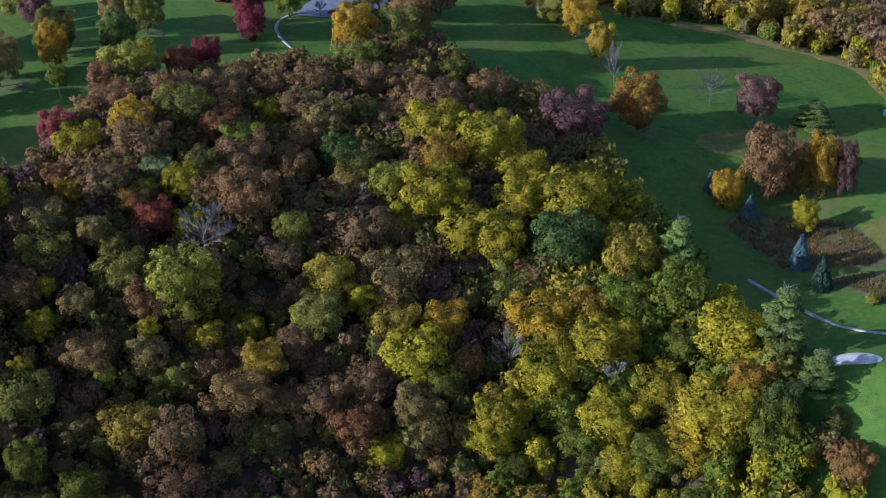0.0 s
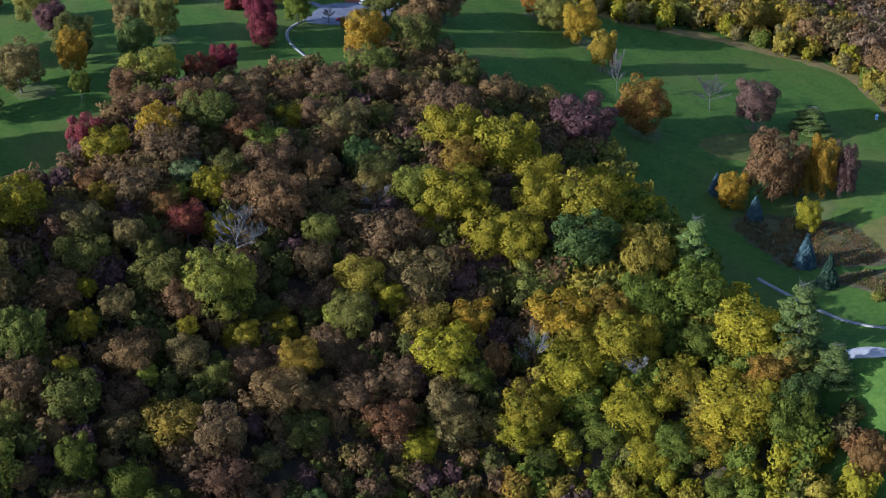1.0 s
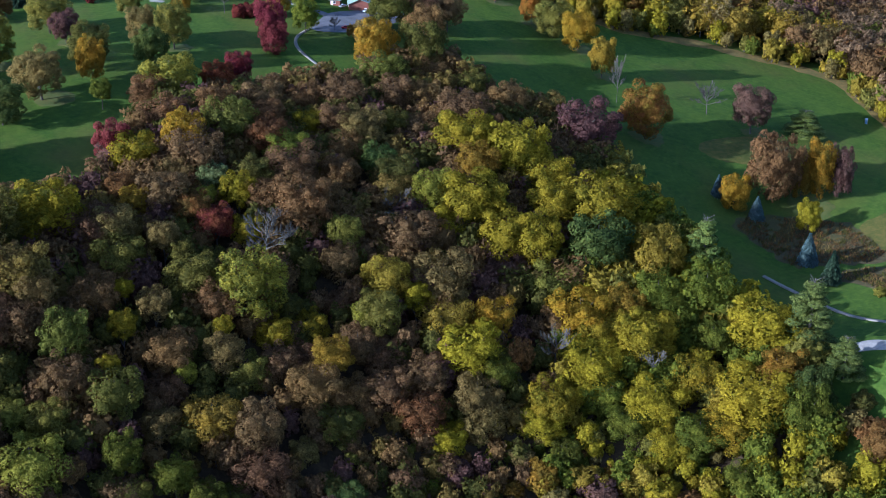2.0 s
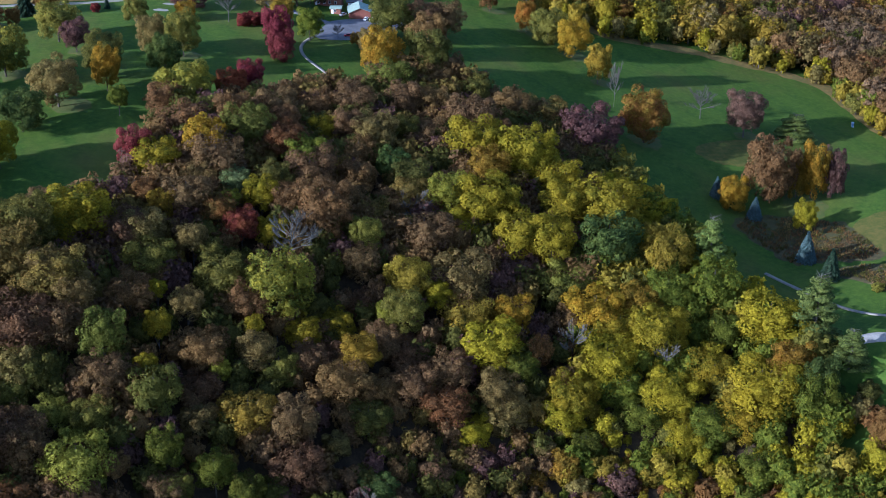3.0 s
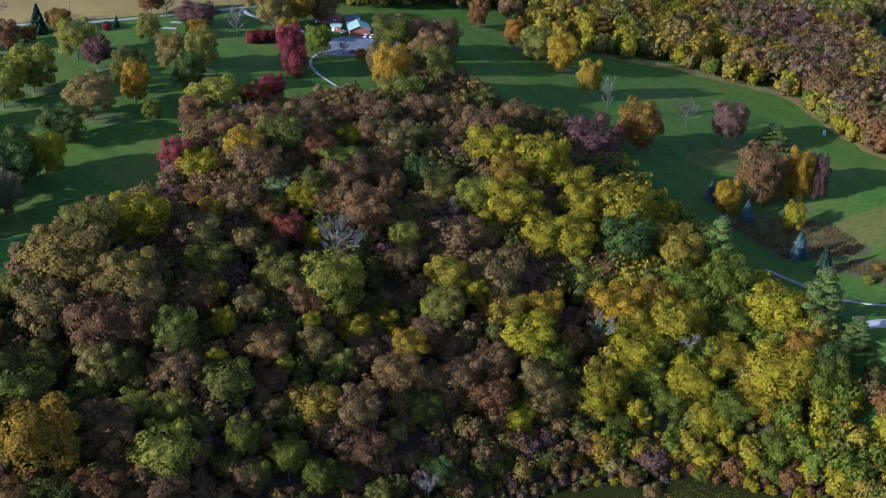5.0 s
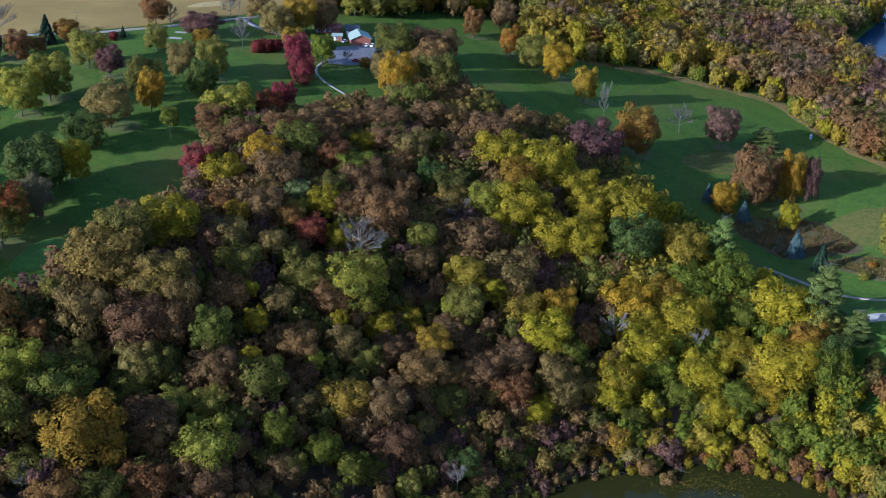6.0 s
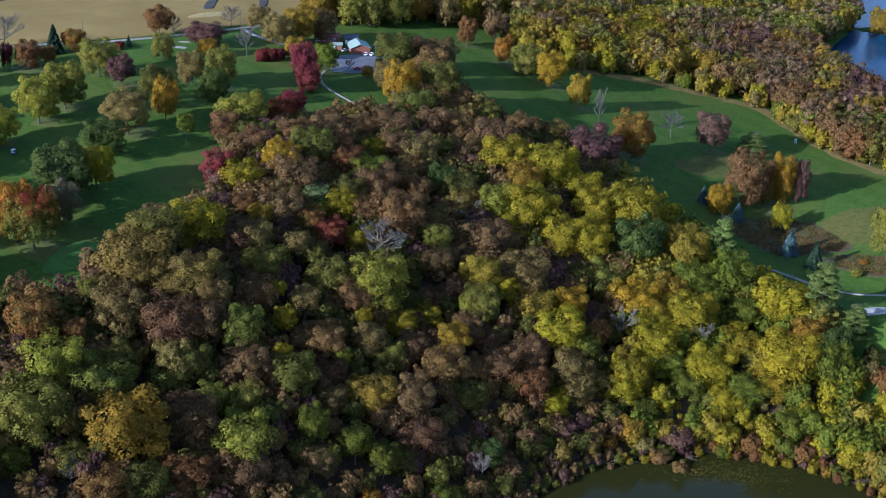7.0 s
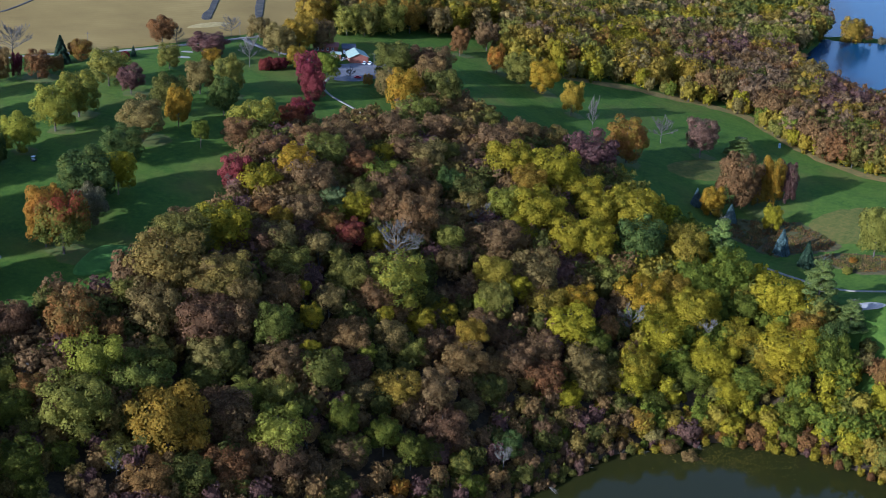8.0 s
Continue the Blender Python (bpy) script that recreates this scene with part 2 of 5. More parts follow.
gx, gy = spaced(-240, 300, 4.5, 4500), spaced(240, 860, 4.5, 4500)
verts = [(x, y, ground_height(x, y)) for y in gy for x in gx]
w = len(gx)
faces = [(j * w + i, j * w + i + 1, (j + 1) * w + i + 1, (j + 1) * w + i) for j in range(len(gy) - 1) for i in range(w - 1)]
tagged(mesh_object("ground", verts, faces, [GRASS]), "rolling mown golf course grass falling towards a pond", "ground", kind="structure")


def rounded(points, per=8):
    """A closed line through the points, smoothed."""
    out, n = [], len(points)
    for i in range(n):
        p = [Vector(points[(i + k) % n]) for k in (-1, 0, 1, 2)]
        for s in range(per):
            t = s / per
            out.append(0.5 * ((2 * p[1]) + (p[2] - p[0]) * t + (2 * p[0] - 5 * p[1] + 4 * p[2] - p[3]) * t * t + (3 * p[1] - p[0] - 3 * p[2] + p[3]) * t ** 3))
    return out


def patch(name, points, mat, lift, label, category, rings=14, ragged=0.0):
    """A sheet of turf, sand or paving that follows the ground."""
    line = rounded(points)
    c = sum(line, Vector((0, 0))) / len(line)
    verts, faces, n = [(c.x, c.y, ground_height(c.x, c.y) + lift)], [], len(line)
    for r in range(1, rings + 1):
        for i, p in enumerate(line):
            q = c + (p - c) * (r / rings)
            if ragged and r == rings:
                q += (p - c).normalized() * ragged * noise.noise((p.x * 0.3, p.y * 0.3, 1))
            verts.append((q.x, q.y, ground_height(q.x, q.y) + lift * (1 if r < rings else 0.1)))
    for i in range(n):
        faces.append((0, 1 + i, 1 + (i + 1) % n))
        for r in range(rings - 1):
            a = 1 + r * n
            faces.append((a + i, a + n + i, a + n + (i + 1) % n, a + (i + 1) % n))
    return tagged(mesh_object(name, verts, faces, [mat]), label, category, kind="structure")


def strip(name, points, width, mat, label, category):
    """A ragged strip of litter that thins out into the grass at both sides."""
    line = [Vector(p) for p in points]
    fine = [a.lerp(b, s / 10) for a, b in zip(line, line[1:]) for s in range(10)]
    verts, faces = [], []
    for i, p in enumerate(fine):
        d = (fine[min(i + 1, len(fine) - 1)] - fine[max(i - 1, 0)]).normalized()
        s = Vector((-d.y, d.x))
        for e, up in ((-0.5, -0.02), (-0.3, 0.05), (0, 0.06), (0.3, 0.05), (0.5, -0.02)):
            q = p + s * (e * width * (1 + 0.5 * noise.noise((p.x * 0.2, p.y * 0.2, e))))
            verts.append((q.x, q.y, ground_height(q.x, q.y) + 0.1 + up))
        if i:
            faces += [((i - 1) * 5 + k, i * 5 + k, i * 5 + k + 1, (i - 1) * 5 + k + 1) for k in range(4)]
    return tagged(mesh_object(name, verts, faces, [mat]), label, category, kind="structure")


def ribbon(name, points, width, mat, lift, label, category):
    """A path or road along the points."""
    pts = [Vector(p) for p in points]
    fine = []
    for a, b in zip(pts, pts[1:]):
        k = max(1, int((b - a).length / 3))
        fine += [a + (b - a) * (s / k) for s in range(k)]
    fine.append(pts[-1])
    for _ in range(3):
        fine = [fine[0]] + [(fine[i - 1] + fine[i] * 2 + fine[i + 1]) / 4 for i in range(1, len(fine) - 1)] + [fine[-1]]
    verts, faces = [], []
    for i, p in enumerate(fine):
        d = (fine[min(i + 1, len(fine) - 1)] - fine[max(i - 1, 0)]).normalized()
        s = Vector((-d.y, d.x))
        for e, up in ((-0.5, -0.1), (-0.5, lift), (0, lift + 0.02), (0.5, lift), (0.5, -0.1)):
            q = p + s * e * width
            verts.append((q.x, q.y, ground_height(p.x, p.y) * 0.5 + ground_height(q.x, q.y) * 0.5 + up))
        if i:
            faces += [((i - 1) * 5 + k, (i - 1) * 5 + k + 1, i * 5 + k + 1, i * 5 + k) for k in range(4)]
    return tagged(mesh_object(name, verts, faces, [mat]), label, category, kind="structure")


# ---- water ----
def water_material(name, tint, rough, ripple, shine):
    m, nodes, links, b = material(name, rough)
    b.inputs["Base Color"].default_value = (*tint, 1)
    b.inputs["Specular IOR Level"].default_value = shine
    b.inputs["IOR"].default_value = 1.33
    bump(nodes, links, b, noise_node(nodes, links, ripple, 3.0), 0.08, 0.3)
    return m


def water(name, x0, x1, y0, y1, z, mat, label):
    xs, ys = np.linspace(x0, x1, 12), np.linspace(y0, y1, 12)
    verts = [(float(x), float(y), z) for y in ys for x in xs]
    faces = [(j * 12 + i, j * 12 + i + 1, j * 12 + i + 13, j * 12 + i + 12) for j in range(11) for i in range(11)]
    return tagged(mesh_object(name, verts, faces, [mat]), label, "water", kind="structure")


water("water", -30, 260, 200, 392, POND_LEVEL, water_material("pond_water", (0.016, 0.017, 0.004), 0.06, 0.35, 0.2), "still dark olive pond with floating leaves")
water("water", 150, 1400, 640, 2200, RIVER_LEVEL, water_material("river_water", (0.004, 0.032, 0.066), 0.2, 0.25, 0.15), "wide blue river behind the woods")


# ---- trees ----
def sprays(rng, blobs, count, size):
    """Leaf sprays on the surface of overlapping blobs (x, y, z, rx, rz): three-cornered tufts, as vertices and faces."""
    blobs = np.array(blobs)
    area = blobs[:, 3] ** 2
    pick = rng.choice(len(blobs), size=count * 3, p=area / area.sum())
    d = rng.normal(size=(count * 3, 3))
    d /= np.linalg.norm(d, axis=1)[:, None]
    scale = np.stack([blobs[pick, 3], blobs[pick, 3], blobs[pick, 4]], 1)
    p = blobs[pick, :3] + d * scale * rng.uniform(0.80, 1.13, (count * 3, 1))
    inside = np.zeros(len(p), int)
    for b in blobs:
        inside += (((p - b[:3]) / np.array([b[3], b[3], b[4]])) ** 2).sum(1) < 0.72
    keep = (inside == 0) & ~((d[:, 2] < -0.45) & (rng.random(len(p)) < 0.75))
    p, d = p[keep][:count], d[keep][:count]
    n = d * 0.8 + rng.normal(size=p.shape) * 0.5 + np.array([0, 0, 0.25])
    n /= np.linalg.norm(n, axis=1)[:, None]
    a = np.cross(n, rng.normal(size=p.shape))
    a /= np.linalg.norm(a, axis=1)[:, None]
    b = np.cross(n, a)
    s = size * rng.uniform(0.6, 1.45, (len(p), 1))
    corners = []
    for ca, cb in ((-1, -0.55), (0.9, -0.75), (0.1, 1.15)):
        j = rng.uniform(0.7, 1.2, (len(p), 1))
        corners.append(p + (a * ca + b * cb) * s * j - n * s * 0.25 * abs(ca))
    v = np.stack(corners, 1).reshape(-1, 3)
    f = np.arange(len(v)).reshape(-1, 3)
    whole = p / np.maximum(np.linalg.norm(p, axis=1)[:, None], 0.05)
    face = d * 0.5 + whole * 0.5 + n * 0.5
    return v, f, np.repeat(face / np.linalg.norm(face, axis=1)[:, None], 3, 0)


GOLDEN = (1 + 5 ** 0.5) / 2
ICO = np.array([(-1, GOLDEN, 0), (1, GOLDEN, 0), (-1, -GOLDEN, 0), (1, -GOLDEN, 0), (0, -1, GOLDEN), (0, 1, GOLDEN), (0, -1, -GOLDEN), (0, 1, -GOLDEN), (GOLDEN, 0, -1), (GOLDEN, 0, 1), (-GOLDEN, 0, -1), (-GOLDEN, 0, 1)]) / math.hypot(1, GOLDEN)
reach = np.linalg.norm(ICO[:, None] - ICO[None], axis=2)
ICO_FACES = [t for t in itertools.combinations(range(12), 3) if max(reach[t[0], t[1]], reach[t[1], t[2]], reach[t[0], t[2]]) < 1.1]
ICO_FACES = np.array([t if np.dot(np.cross(ICO[t[1]] - ICO[t[0]], ICO[t[2]] - ICO[t[0]]), ICO[t[0]]) > 0 else t[::-1] for t in ICO_FACES])


def foliage(rng, blobs, count, size, inner=0.74, every=1):
    """Leaf sprays round the dense inner leaves of each lobe, which keep the crown from being seen through."""
    v, f, n = sprays(rng, blobs, count, size)
    vs, fs, ns, k = [v], [f], [n], len(v)
    for x, y, z, rx, rz in blobs[:1] + blobs[1::every]:
        turn = np.linalg.qr(rng.normal(size=(3, 3)))[0]
        turn *= np.sign(np.linalg.det(turn))
        p = (ICO @ turn.T) * rng.uniform(0.85, 1.1, (12, 1)) * np.array([rx, rx, rz]) * inner + np.array([x, y, z])
        vs.append(p)
        fs.append(ICO_FACES + k)
        ns.append(ICO @ turn.T)
        k += 12
    return np.concatenate(vs), np.concatenate(fs), np.concatenate(ns)


def leaf_mesh(name, v, f, n=None):
    me = bpy.data.meshes.new(name)
    me.vertices.add(len(v))
    me.vertices.foreach_set("co", np.asarray(v, np.float32).ravel())
    me.loops.add(f.size)
    me.loops.foreach_set("vertex_index", f.ravel().astype(np.int32))
    me.polygons.add(len(f))
    me.polygons.foreach_set("loop_start", (np.arange(len(f)) * f.shape[1]).astype(np.int32))
    me.polygons.foreach_set("loop_total", np.full(len(f), f.shape[1], np.int32))
    me.update(calc_edges=True)
    if n is not None:      # leaves shade with the lobe that they cover
        me.polygons.foreach_set("use_smooth", [True] * len(f))
        me.normals_split_custom_set_from_vertices(n.tolist())
    me.materials.append(LEAF["olive"][0])
    return me


def crown_blobs(rng, lobes, spread):
    """The lobes of a broadleaf crown inside a unit ball: a core, a ring of low lobes, and upper ones."""
    out = [(0, 0, -0.06, 0.77, 0.78)]
    for i in range(lobes):
        a = i * 2.4 + rng.uniform(-0.5, 0.5)
        z = -0.78 + 1.48 * (i + 0.5) / lobes
        ring = spread * math.sqrt(max(0.04, 1 - abs(z * 0.95) ** 2.6)) * rng.uniform(0.78, 1.12)
        r = rng.uniform(0.15, 0.30)
        out.append((ring * math.cos(a), ring * math.sin(a), z + rng.uniform(-0.08, 0.08), r, r * rng.uniform(0.75, 1.0)))
    return out


rng = np.random.default_rng(11)
CROWNS = []
for n, (lobes, spread, count, size) in enumerate(((32, 0.76, 6200, 0.034), (38, 0.77, 6300, 0.033), (28, 0.75, 6000, 0.035), (42, 0.78, 6400, 0.033), (34, 0.77, 6200, 0.034), (27, 0.74, 5900, 0.035), (36, 0.76, 6200, 0.034), (40, 0.76, 6300, 0.033))):
    CROWNS.append(leaf_mesh("crown", *foliage(rng, crown_blobs(rng, lobes, spread), count, size, every=2)))
SHRUBS = [leaf_mesh("foliage", *foliage(rng, crown_blobs(rng, 14, 0.68), 1300, 0.085)) for _ in range(3)]


def tube(verts, faces, path, sides=6):
    """A tapered limb through (point, radius) pairs."""
    base = None
    for i, (p, r) in enumerate(path):
        p = Vector(p)
        d = (Vector(path[min(i + 1, len(path) - 1)][0]) - Vector(path[max(i - 1, 0)][0])).normalized()
        s = d.orthogonal().normalized()
        t = d.cross(s)
        k = len(verts)
        for j in range(sides):
            a = 2 * math.pi * j / sides
            verts.append(tuple(p + (s * math.cos(a) + t * math.sin(a)) * r))
        if base is not None:
            faces += [(base + j, base + (j + 1) % sides, k + (j + 1) % sides, k + j) for j in range(sides)]
        base = k
    faces.append(tuple(base + j for j in range(sides)))


def trunk_mesh(rnd, limbs, reach):
    """A unit-high trunk with limbs that open into the crown, whose radius is one as well."""
    verts, faces = [], []
    tube(verts, faces, [((0, 0, -0.05), 0.075), ((0, 0, 0.03), 0.055), ((0.01, 0, 0.3), 0.045), ((0.02, 0.01, 0.6), 0.03), ((0, 0.02, 0.88), 0.01)], 8)
    for i in range(limbs):
        a = 2 * math.pi * i / limbs + rnd.uniform(-0.4, 0.4)
        z = rnd.uniform(0.22, 0.55)
        r = reach * rnd.uniform(0.6, 1.0)
        mid = (0.45 * r * math.cos(a), 0.45 * r * math.sin(a), z + 0.12)
        tube(verts, faces, [((0, 0, z), 0.026), (mid, 0.018), ((r * math.cos(a + 0.2), r * math.sin(a + 0.2), z + 0.3), 0.006)], 5)
    me = bpy.data.meshes.new("trunk")
    me.from_pydata(verts, [], faces)
    me.materials.append(BARK)
    return me


rnd = random.Random(5)
TRUNKS = [trunk_mesh(rnd, 6, 0.7) for _ in range(3)]


def child(name, me, parent, loc=(0, 0, 0), scale=(1, 1, 1), turn=0.0, mat=None):
    ob = new(name, me)
    ob.parent = parent
    ob.location, ob.scale, ob.rotation_euler = loc, scale, (0, 0, turn)
    if mat:
        ob.material_slots[0].link = "OBJECT"
        ob.material_slots[0].material = mat
    return ob


CANOPY = []      # where the trees stand, and how high


def broadleaf(colour, x, y, height, radius, clear=0.2, where="in a dense wood", group="trees of the wood"):
    """A broadleaf tree; its crown fills it from clear * height to the top."""
    z = ground_height(x, y)
    thing = new("tree")
    thing.location = (x, y, z - 0.1)
    mat, words = LEAF[colour]
    half = height * (1 - clear) / 2
    CANOPY.append((x, y, height))
    turn = rnd.uniform(0, 6.28)
    child("trunk", rnd.choice(TRUNKS), thing, (0, 0, 0), (radius * 0.8, radius * 0.8, height * 0.97), turn)
    child("crown", rnd.choice(CROWNS), thing, (0, 0, height - half), (radius * 1.06 * rnd.uniform(0.95, 1.07), radius * 1.06 * rnd.uniform(0.95, 1.07), half * 1.06), turn, mat).rotation_euler = (rnd.gauss(0, 0.1), rnd.gauss(0, 0.1), turn)
    return tagged(thing, "%s broadleaf tree in autumn, %s" % (words, where), "tree", group)


def shrub(colour, x, y, height, radius):
    z = ground_height(x, y)
    thing = new("shrub")
    thing.location = (x, y, z - 0.1)
    mat, words = LEAF[colour]
    child("stem", TRUNKS[0], thing, (0, 0, 0), (radius * 0.5, radius * 0.5, height * 0.9))
    child("foliage", rnd.choice(SHRUBS), thing, (0, 0, height * 0.5), (radius * 1.08, radius * 1.08, height * 0.54), rnd.uniform(0, 6.28), mat)
    return tagged(thing, "low bushy shrub with %s leaves" % words, "shrub", "shrubs by the water")


def bare_mesh(seed, limbs, low=0.22):
    """A leafless unit tree: a trunk, arching limbs, branches and twigs."""
    r = random.Random(seed)
    verts, faces = [], []

    def arch(p, a, reach, rise, thick, level):
        end = p + Vector((math.cos(a) * reach, math.sin(a) * reach, rise))
        mid = p + (end - p) * 0.5 + Vector((r.uniform(-0.05, 0.05), r.uniform(-0.05, 0.05), rise * 0.18))
        tube(verts, faces, [(p, thick), (mid, thick * 0.8), (end, thick * 0.4)] if level < 3 else [(p, thick), (end, thick * 0.5)], 5 if level < 1 else 3)
        if level > 2:
            return
        for i in range((6, 4, 4)[level]):
            s = r.uniform(0.3, 1.0)
            q = p + (mid - p) * (s * 2) if s < 0.5 else mid + (end - mid) * (s * 2 - 1)
            arch(q, a + r.uniform(-1.1, 1.1), reach * r.uniform(0.3, 0.5), rise * r.uniform(0.25, 0.6) + 0.02, max(thick * 0.6, 0.0032), level + 1)

    tube(verts, faces, [((0, 0, -0.05), 0.028), ((0.02, 0, 0.35), 0.022), ((0.0, 0.03, 0.65), 0.014), ((0.03, 0, 0.92), 0.004)], 7)
    for i in range(limbs):
        arch(Vector((0, 0, low + (0.67 - low) * i / limbs)), i * 2.4 + r.uniform(-0.4, 0.4), r.uniform(0.5, 0.85) * (1 - 0.5 * i / limbs), r.uniform(0.08, 0.24), 0.011, 0)
    me = bpy.data.meshes.new("crown")
    top = max(v[2] for v in verts)
    me.from_pydata([(x, y, z / top) for x, y, z in verts], [], faces)
    me.materials.append(TWIG)
    return me


BARES = [bare_mesh(3, 15, 0.28), bare_mesh(8, 16, 0.32)]
SNAGS = [bare_mesh(5, 9, 0.5), bare_mesh(6, 8, 0.45)]


def bare_tree(x, y, height, radius, snag=False):
    thing = new("bare_tree")
    thing.location = (x, y, ground_height(x, y))
    child("crown", rnd.choice(SNAGS if snag else BARES), thing, (0, 0, 0), (radius, radius, height), rnd.uniform(0, 6.28), PALE_BARK if snag else TWIG)
    return tagged(thing, "leafless tree with bare grey branches", "tree", "bare trees")


def conifer_mesh(seed, tiers, per, lean, open_top=0.0):
    """Tiers of drooping boughs round a unit-high stem."""
    r = np.random.default_rng(seed)
    vs, fs, k = [], [], 0
    for i in range(tiers):
        s = i / (tiers - 1)
        z = 0.06 + 0.92 * s
        reach = (1 - s) ** 0.85 * 0.95 + 0.04
        count = max(5, int(per * (1 - 0.7 * s)))
        for j in range(count):
            a = 2 * math.pi * (j + r.uniform(0, 0.8)) / count
            for m in range(5):
                q = reach * (0.25 + 0.75 * (m + 1) / 5) * r.uniform(0.85, 1.08)
                c = np.array([q * math.cos(a), q * math.sin(a), z - lean * q * 0.25 + r.uniform(-0.01, 0.01)])
                d = np.array([math.cos(a), math.sin(a), -lean * 0.4]) * 0.16
                e = np.array([-math.sin(a), math.cos(a), r.uniform(-0.3, 0.3)]) * 0.13 * (1.2 - 0.5 * m / 5)
                up = np.array([0, 0, 0.025])
                vs += [c - d, c - e + up, c + d, c + e + up]
                fs.append((k, k + 1, k + 2, k + 3))
                k += 4
    return leaf_mesh("crown", np.array(vs), np.array(fs))


SPRUCES = [conifer_mesh(2, 22, 20, 0.6), conifer_mesh(4, 20, 18, 0.5)]


def spruce(colour, x, y, height, radius):
    thing = new("spruce_tree")
    thing.location = (x, y, ground_height(x, y))
    mat, words = LEAF[colour]
    child("trunk", TRUNKS[0], thing, (0, 0, 0), (radius * 0.3, radius * 0.3, height * 0.9))
    child("crown", rnd.choice(SPRUCES), thing, (0, 0, 0), (radius, radius, height), rnd.uniform(0, 6.28), mat)
    return tagged(thing, "conical spruce with dense %s needles on the grass" % words, "spruce tree", "spruces")


def pine_parts(seed, lobes):
    """A pine of radius one and height four: flat layered boughs on bare limbs, and a dead top."""
    r = np.random.default_rng(seed)
    blobs, verts, faces = [], [], []
    tube(verts, faces, [((0, 0, -0.1), 0.06), ((0.02, 0, 2.0), 0.045), ((0, 0, 4.0), 0.012)], 7)
    for i in range(lobes):
        s = (i + 0.5) / lobes
        a = i * 2.4 + r.uniform(-0.5, 0.5)
        z = 0.5 + 3.1 * s + r.uniform(-0.1, 0.1)
        q = (1 - 0.62 * s) * r.uniform(0.45, 1.1)
        end = (q * math.cos(a), q * math.sin(a), z + 0.08)
        tube(verts, faces, [((0, 0, z - 0.15), 0.02), (end, 0.007)], 4)
        blobs.append((end[0] * 0.8, end[1] * 0.8, end[2], 0.42 - 0.16 * s, 0.13))
    v, f, n = sprays(r, blobs, 8000, 0.05)
    for i in range(10):
        a = i * 2.1
        z = 3.35 + 0.06 * i
        tube(verts, faces, [((0, 0, z), 0.014), ((0.34 * math.cos(a), 0.34 * math.sin(a), z + 0.22), 0.005)], 3)
    me = bpy.data.meshes.new("trunk")
    me.from_pydata(verts, [], faces)
    me.materials.append(PALE_BARK)
    return me, leaf_mesh("crown", v, f, n)


PINE = pine_parts(3, 30)


def pine(x, y, height, radius):
    thing = new("pine_tree")
    thing.location = (x, y, ground_height(x, y))
    child("trunk", PINE[0], thing, (0, 0, 0), (radius, radius, height / 4))
    child("crown", PINE[1], thing, (0, 0, 0), (radius, radius, height / 4), 0, LEAF["pine"][0])
    return tagged(thing, "tall irregular pine with layered green boughs", "pine tree", "pines")


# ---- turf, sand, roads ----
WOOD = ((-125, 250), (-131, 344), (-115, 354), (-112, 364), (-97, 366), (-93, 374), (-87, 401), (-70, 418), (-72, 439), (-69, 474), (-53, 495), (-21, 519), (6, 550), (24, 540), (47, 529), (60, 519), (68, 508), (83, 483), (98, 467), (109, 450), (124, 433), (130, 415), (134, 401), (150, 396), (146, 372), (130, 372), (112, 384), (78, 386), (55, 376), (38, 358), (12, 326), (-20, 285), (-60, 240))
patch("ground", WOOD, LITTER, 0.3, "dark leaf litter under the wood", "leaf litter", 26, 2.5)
patch("ground", ((104.5, 500.5), (106.5, 508), (112, 511), (124, 513.5), (136, 514.5), (145, 507), (150, 496), (145, 490), (137, 489), (128, 486.5), (122, 484), (115, 492)), MEADOW, 0.22, "rusty unmown meadow of tall autumn weeds", "meadow", 12, 3.0)
patch("ground", ((135.5, 482.5), (144, 488), (150, 487), (168, 480), (168, 468), (149, 468), (142, 475), (135.5, 477)), MEADOW, 0.2, "rusty unmown meadow strip beside a path", "meadow", 10, 2.0)
patch("ground", ((142, 512), (160, 525), (190, 520), (195, 500), (149, 496)), DRY_GRASS, 0.18, "dry yellowish rough grass", "dry grass", 10, 1.5)
patch("ground", ((90, 547), (106, 561), (120, 559), (113, 542), (96, 538)), DRY_GRASS, 0.18, "pale dry mound of rough grass", "dry grass", 10, 1.2)
patch("ground", ((-109, 381), (-101, 384), (-95, 393), (-93, 399), (-104, 398), (-109, 389)), GREEN, 0.5, "raised mown golf tee", "golf tee", 10)
patch("bunker", ((137.2, 431.5), (138.5, 433.6), (142.5, 434.3), (147, 433), (149, 430.6), (146.5, 428.6), (141, 428.8), (138, 429)), SAND, 0.3, "pale sand bunker beside the tall pine", "sand bunker", 6)
patch("bunker", ((-136, 383), (-132.4, 383.5), (-132.0, 386), (-136, 387)), SAND, 0.2, "white sand bunker at the edge of a green", "sand bunker", 6)
patch("bunker", ((-113.5, 576), (-109, 576), (-109.5, 578), (-113, 578)), SAND, 0.08, "small white sand bunker near the road", "sand bunker", 6)
patch("bunker", ((-114, 567.5), (-109, 567.5), (-109, 569.8), (-113, 570)), SAND, 0.08, "small white sand bunker near the road", "sand bunker", 6)
patch("pavement", ((-49, 561), (-50, 574), (-48.3, 582), (-39, 590), (-27, 596), (-22, 590), (-27, 580), (-37, 565)), ASPHALT, 0.2, "grey asphalt car park of the clubhouse", "car park", 8)
ribbon("path", ((-50, 562), (-52.4, 553), (-51.1, 545.5), (-46.8, 538.9), (-39.4, 532.5), (-32.2, 525.5), (-22, 516)), 1.15, CONCRETE, 0.15, "pale concrete cart path across the lawn", "path")
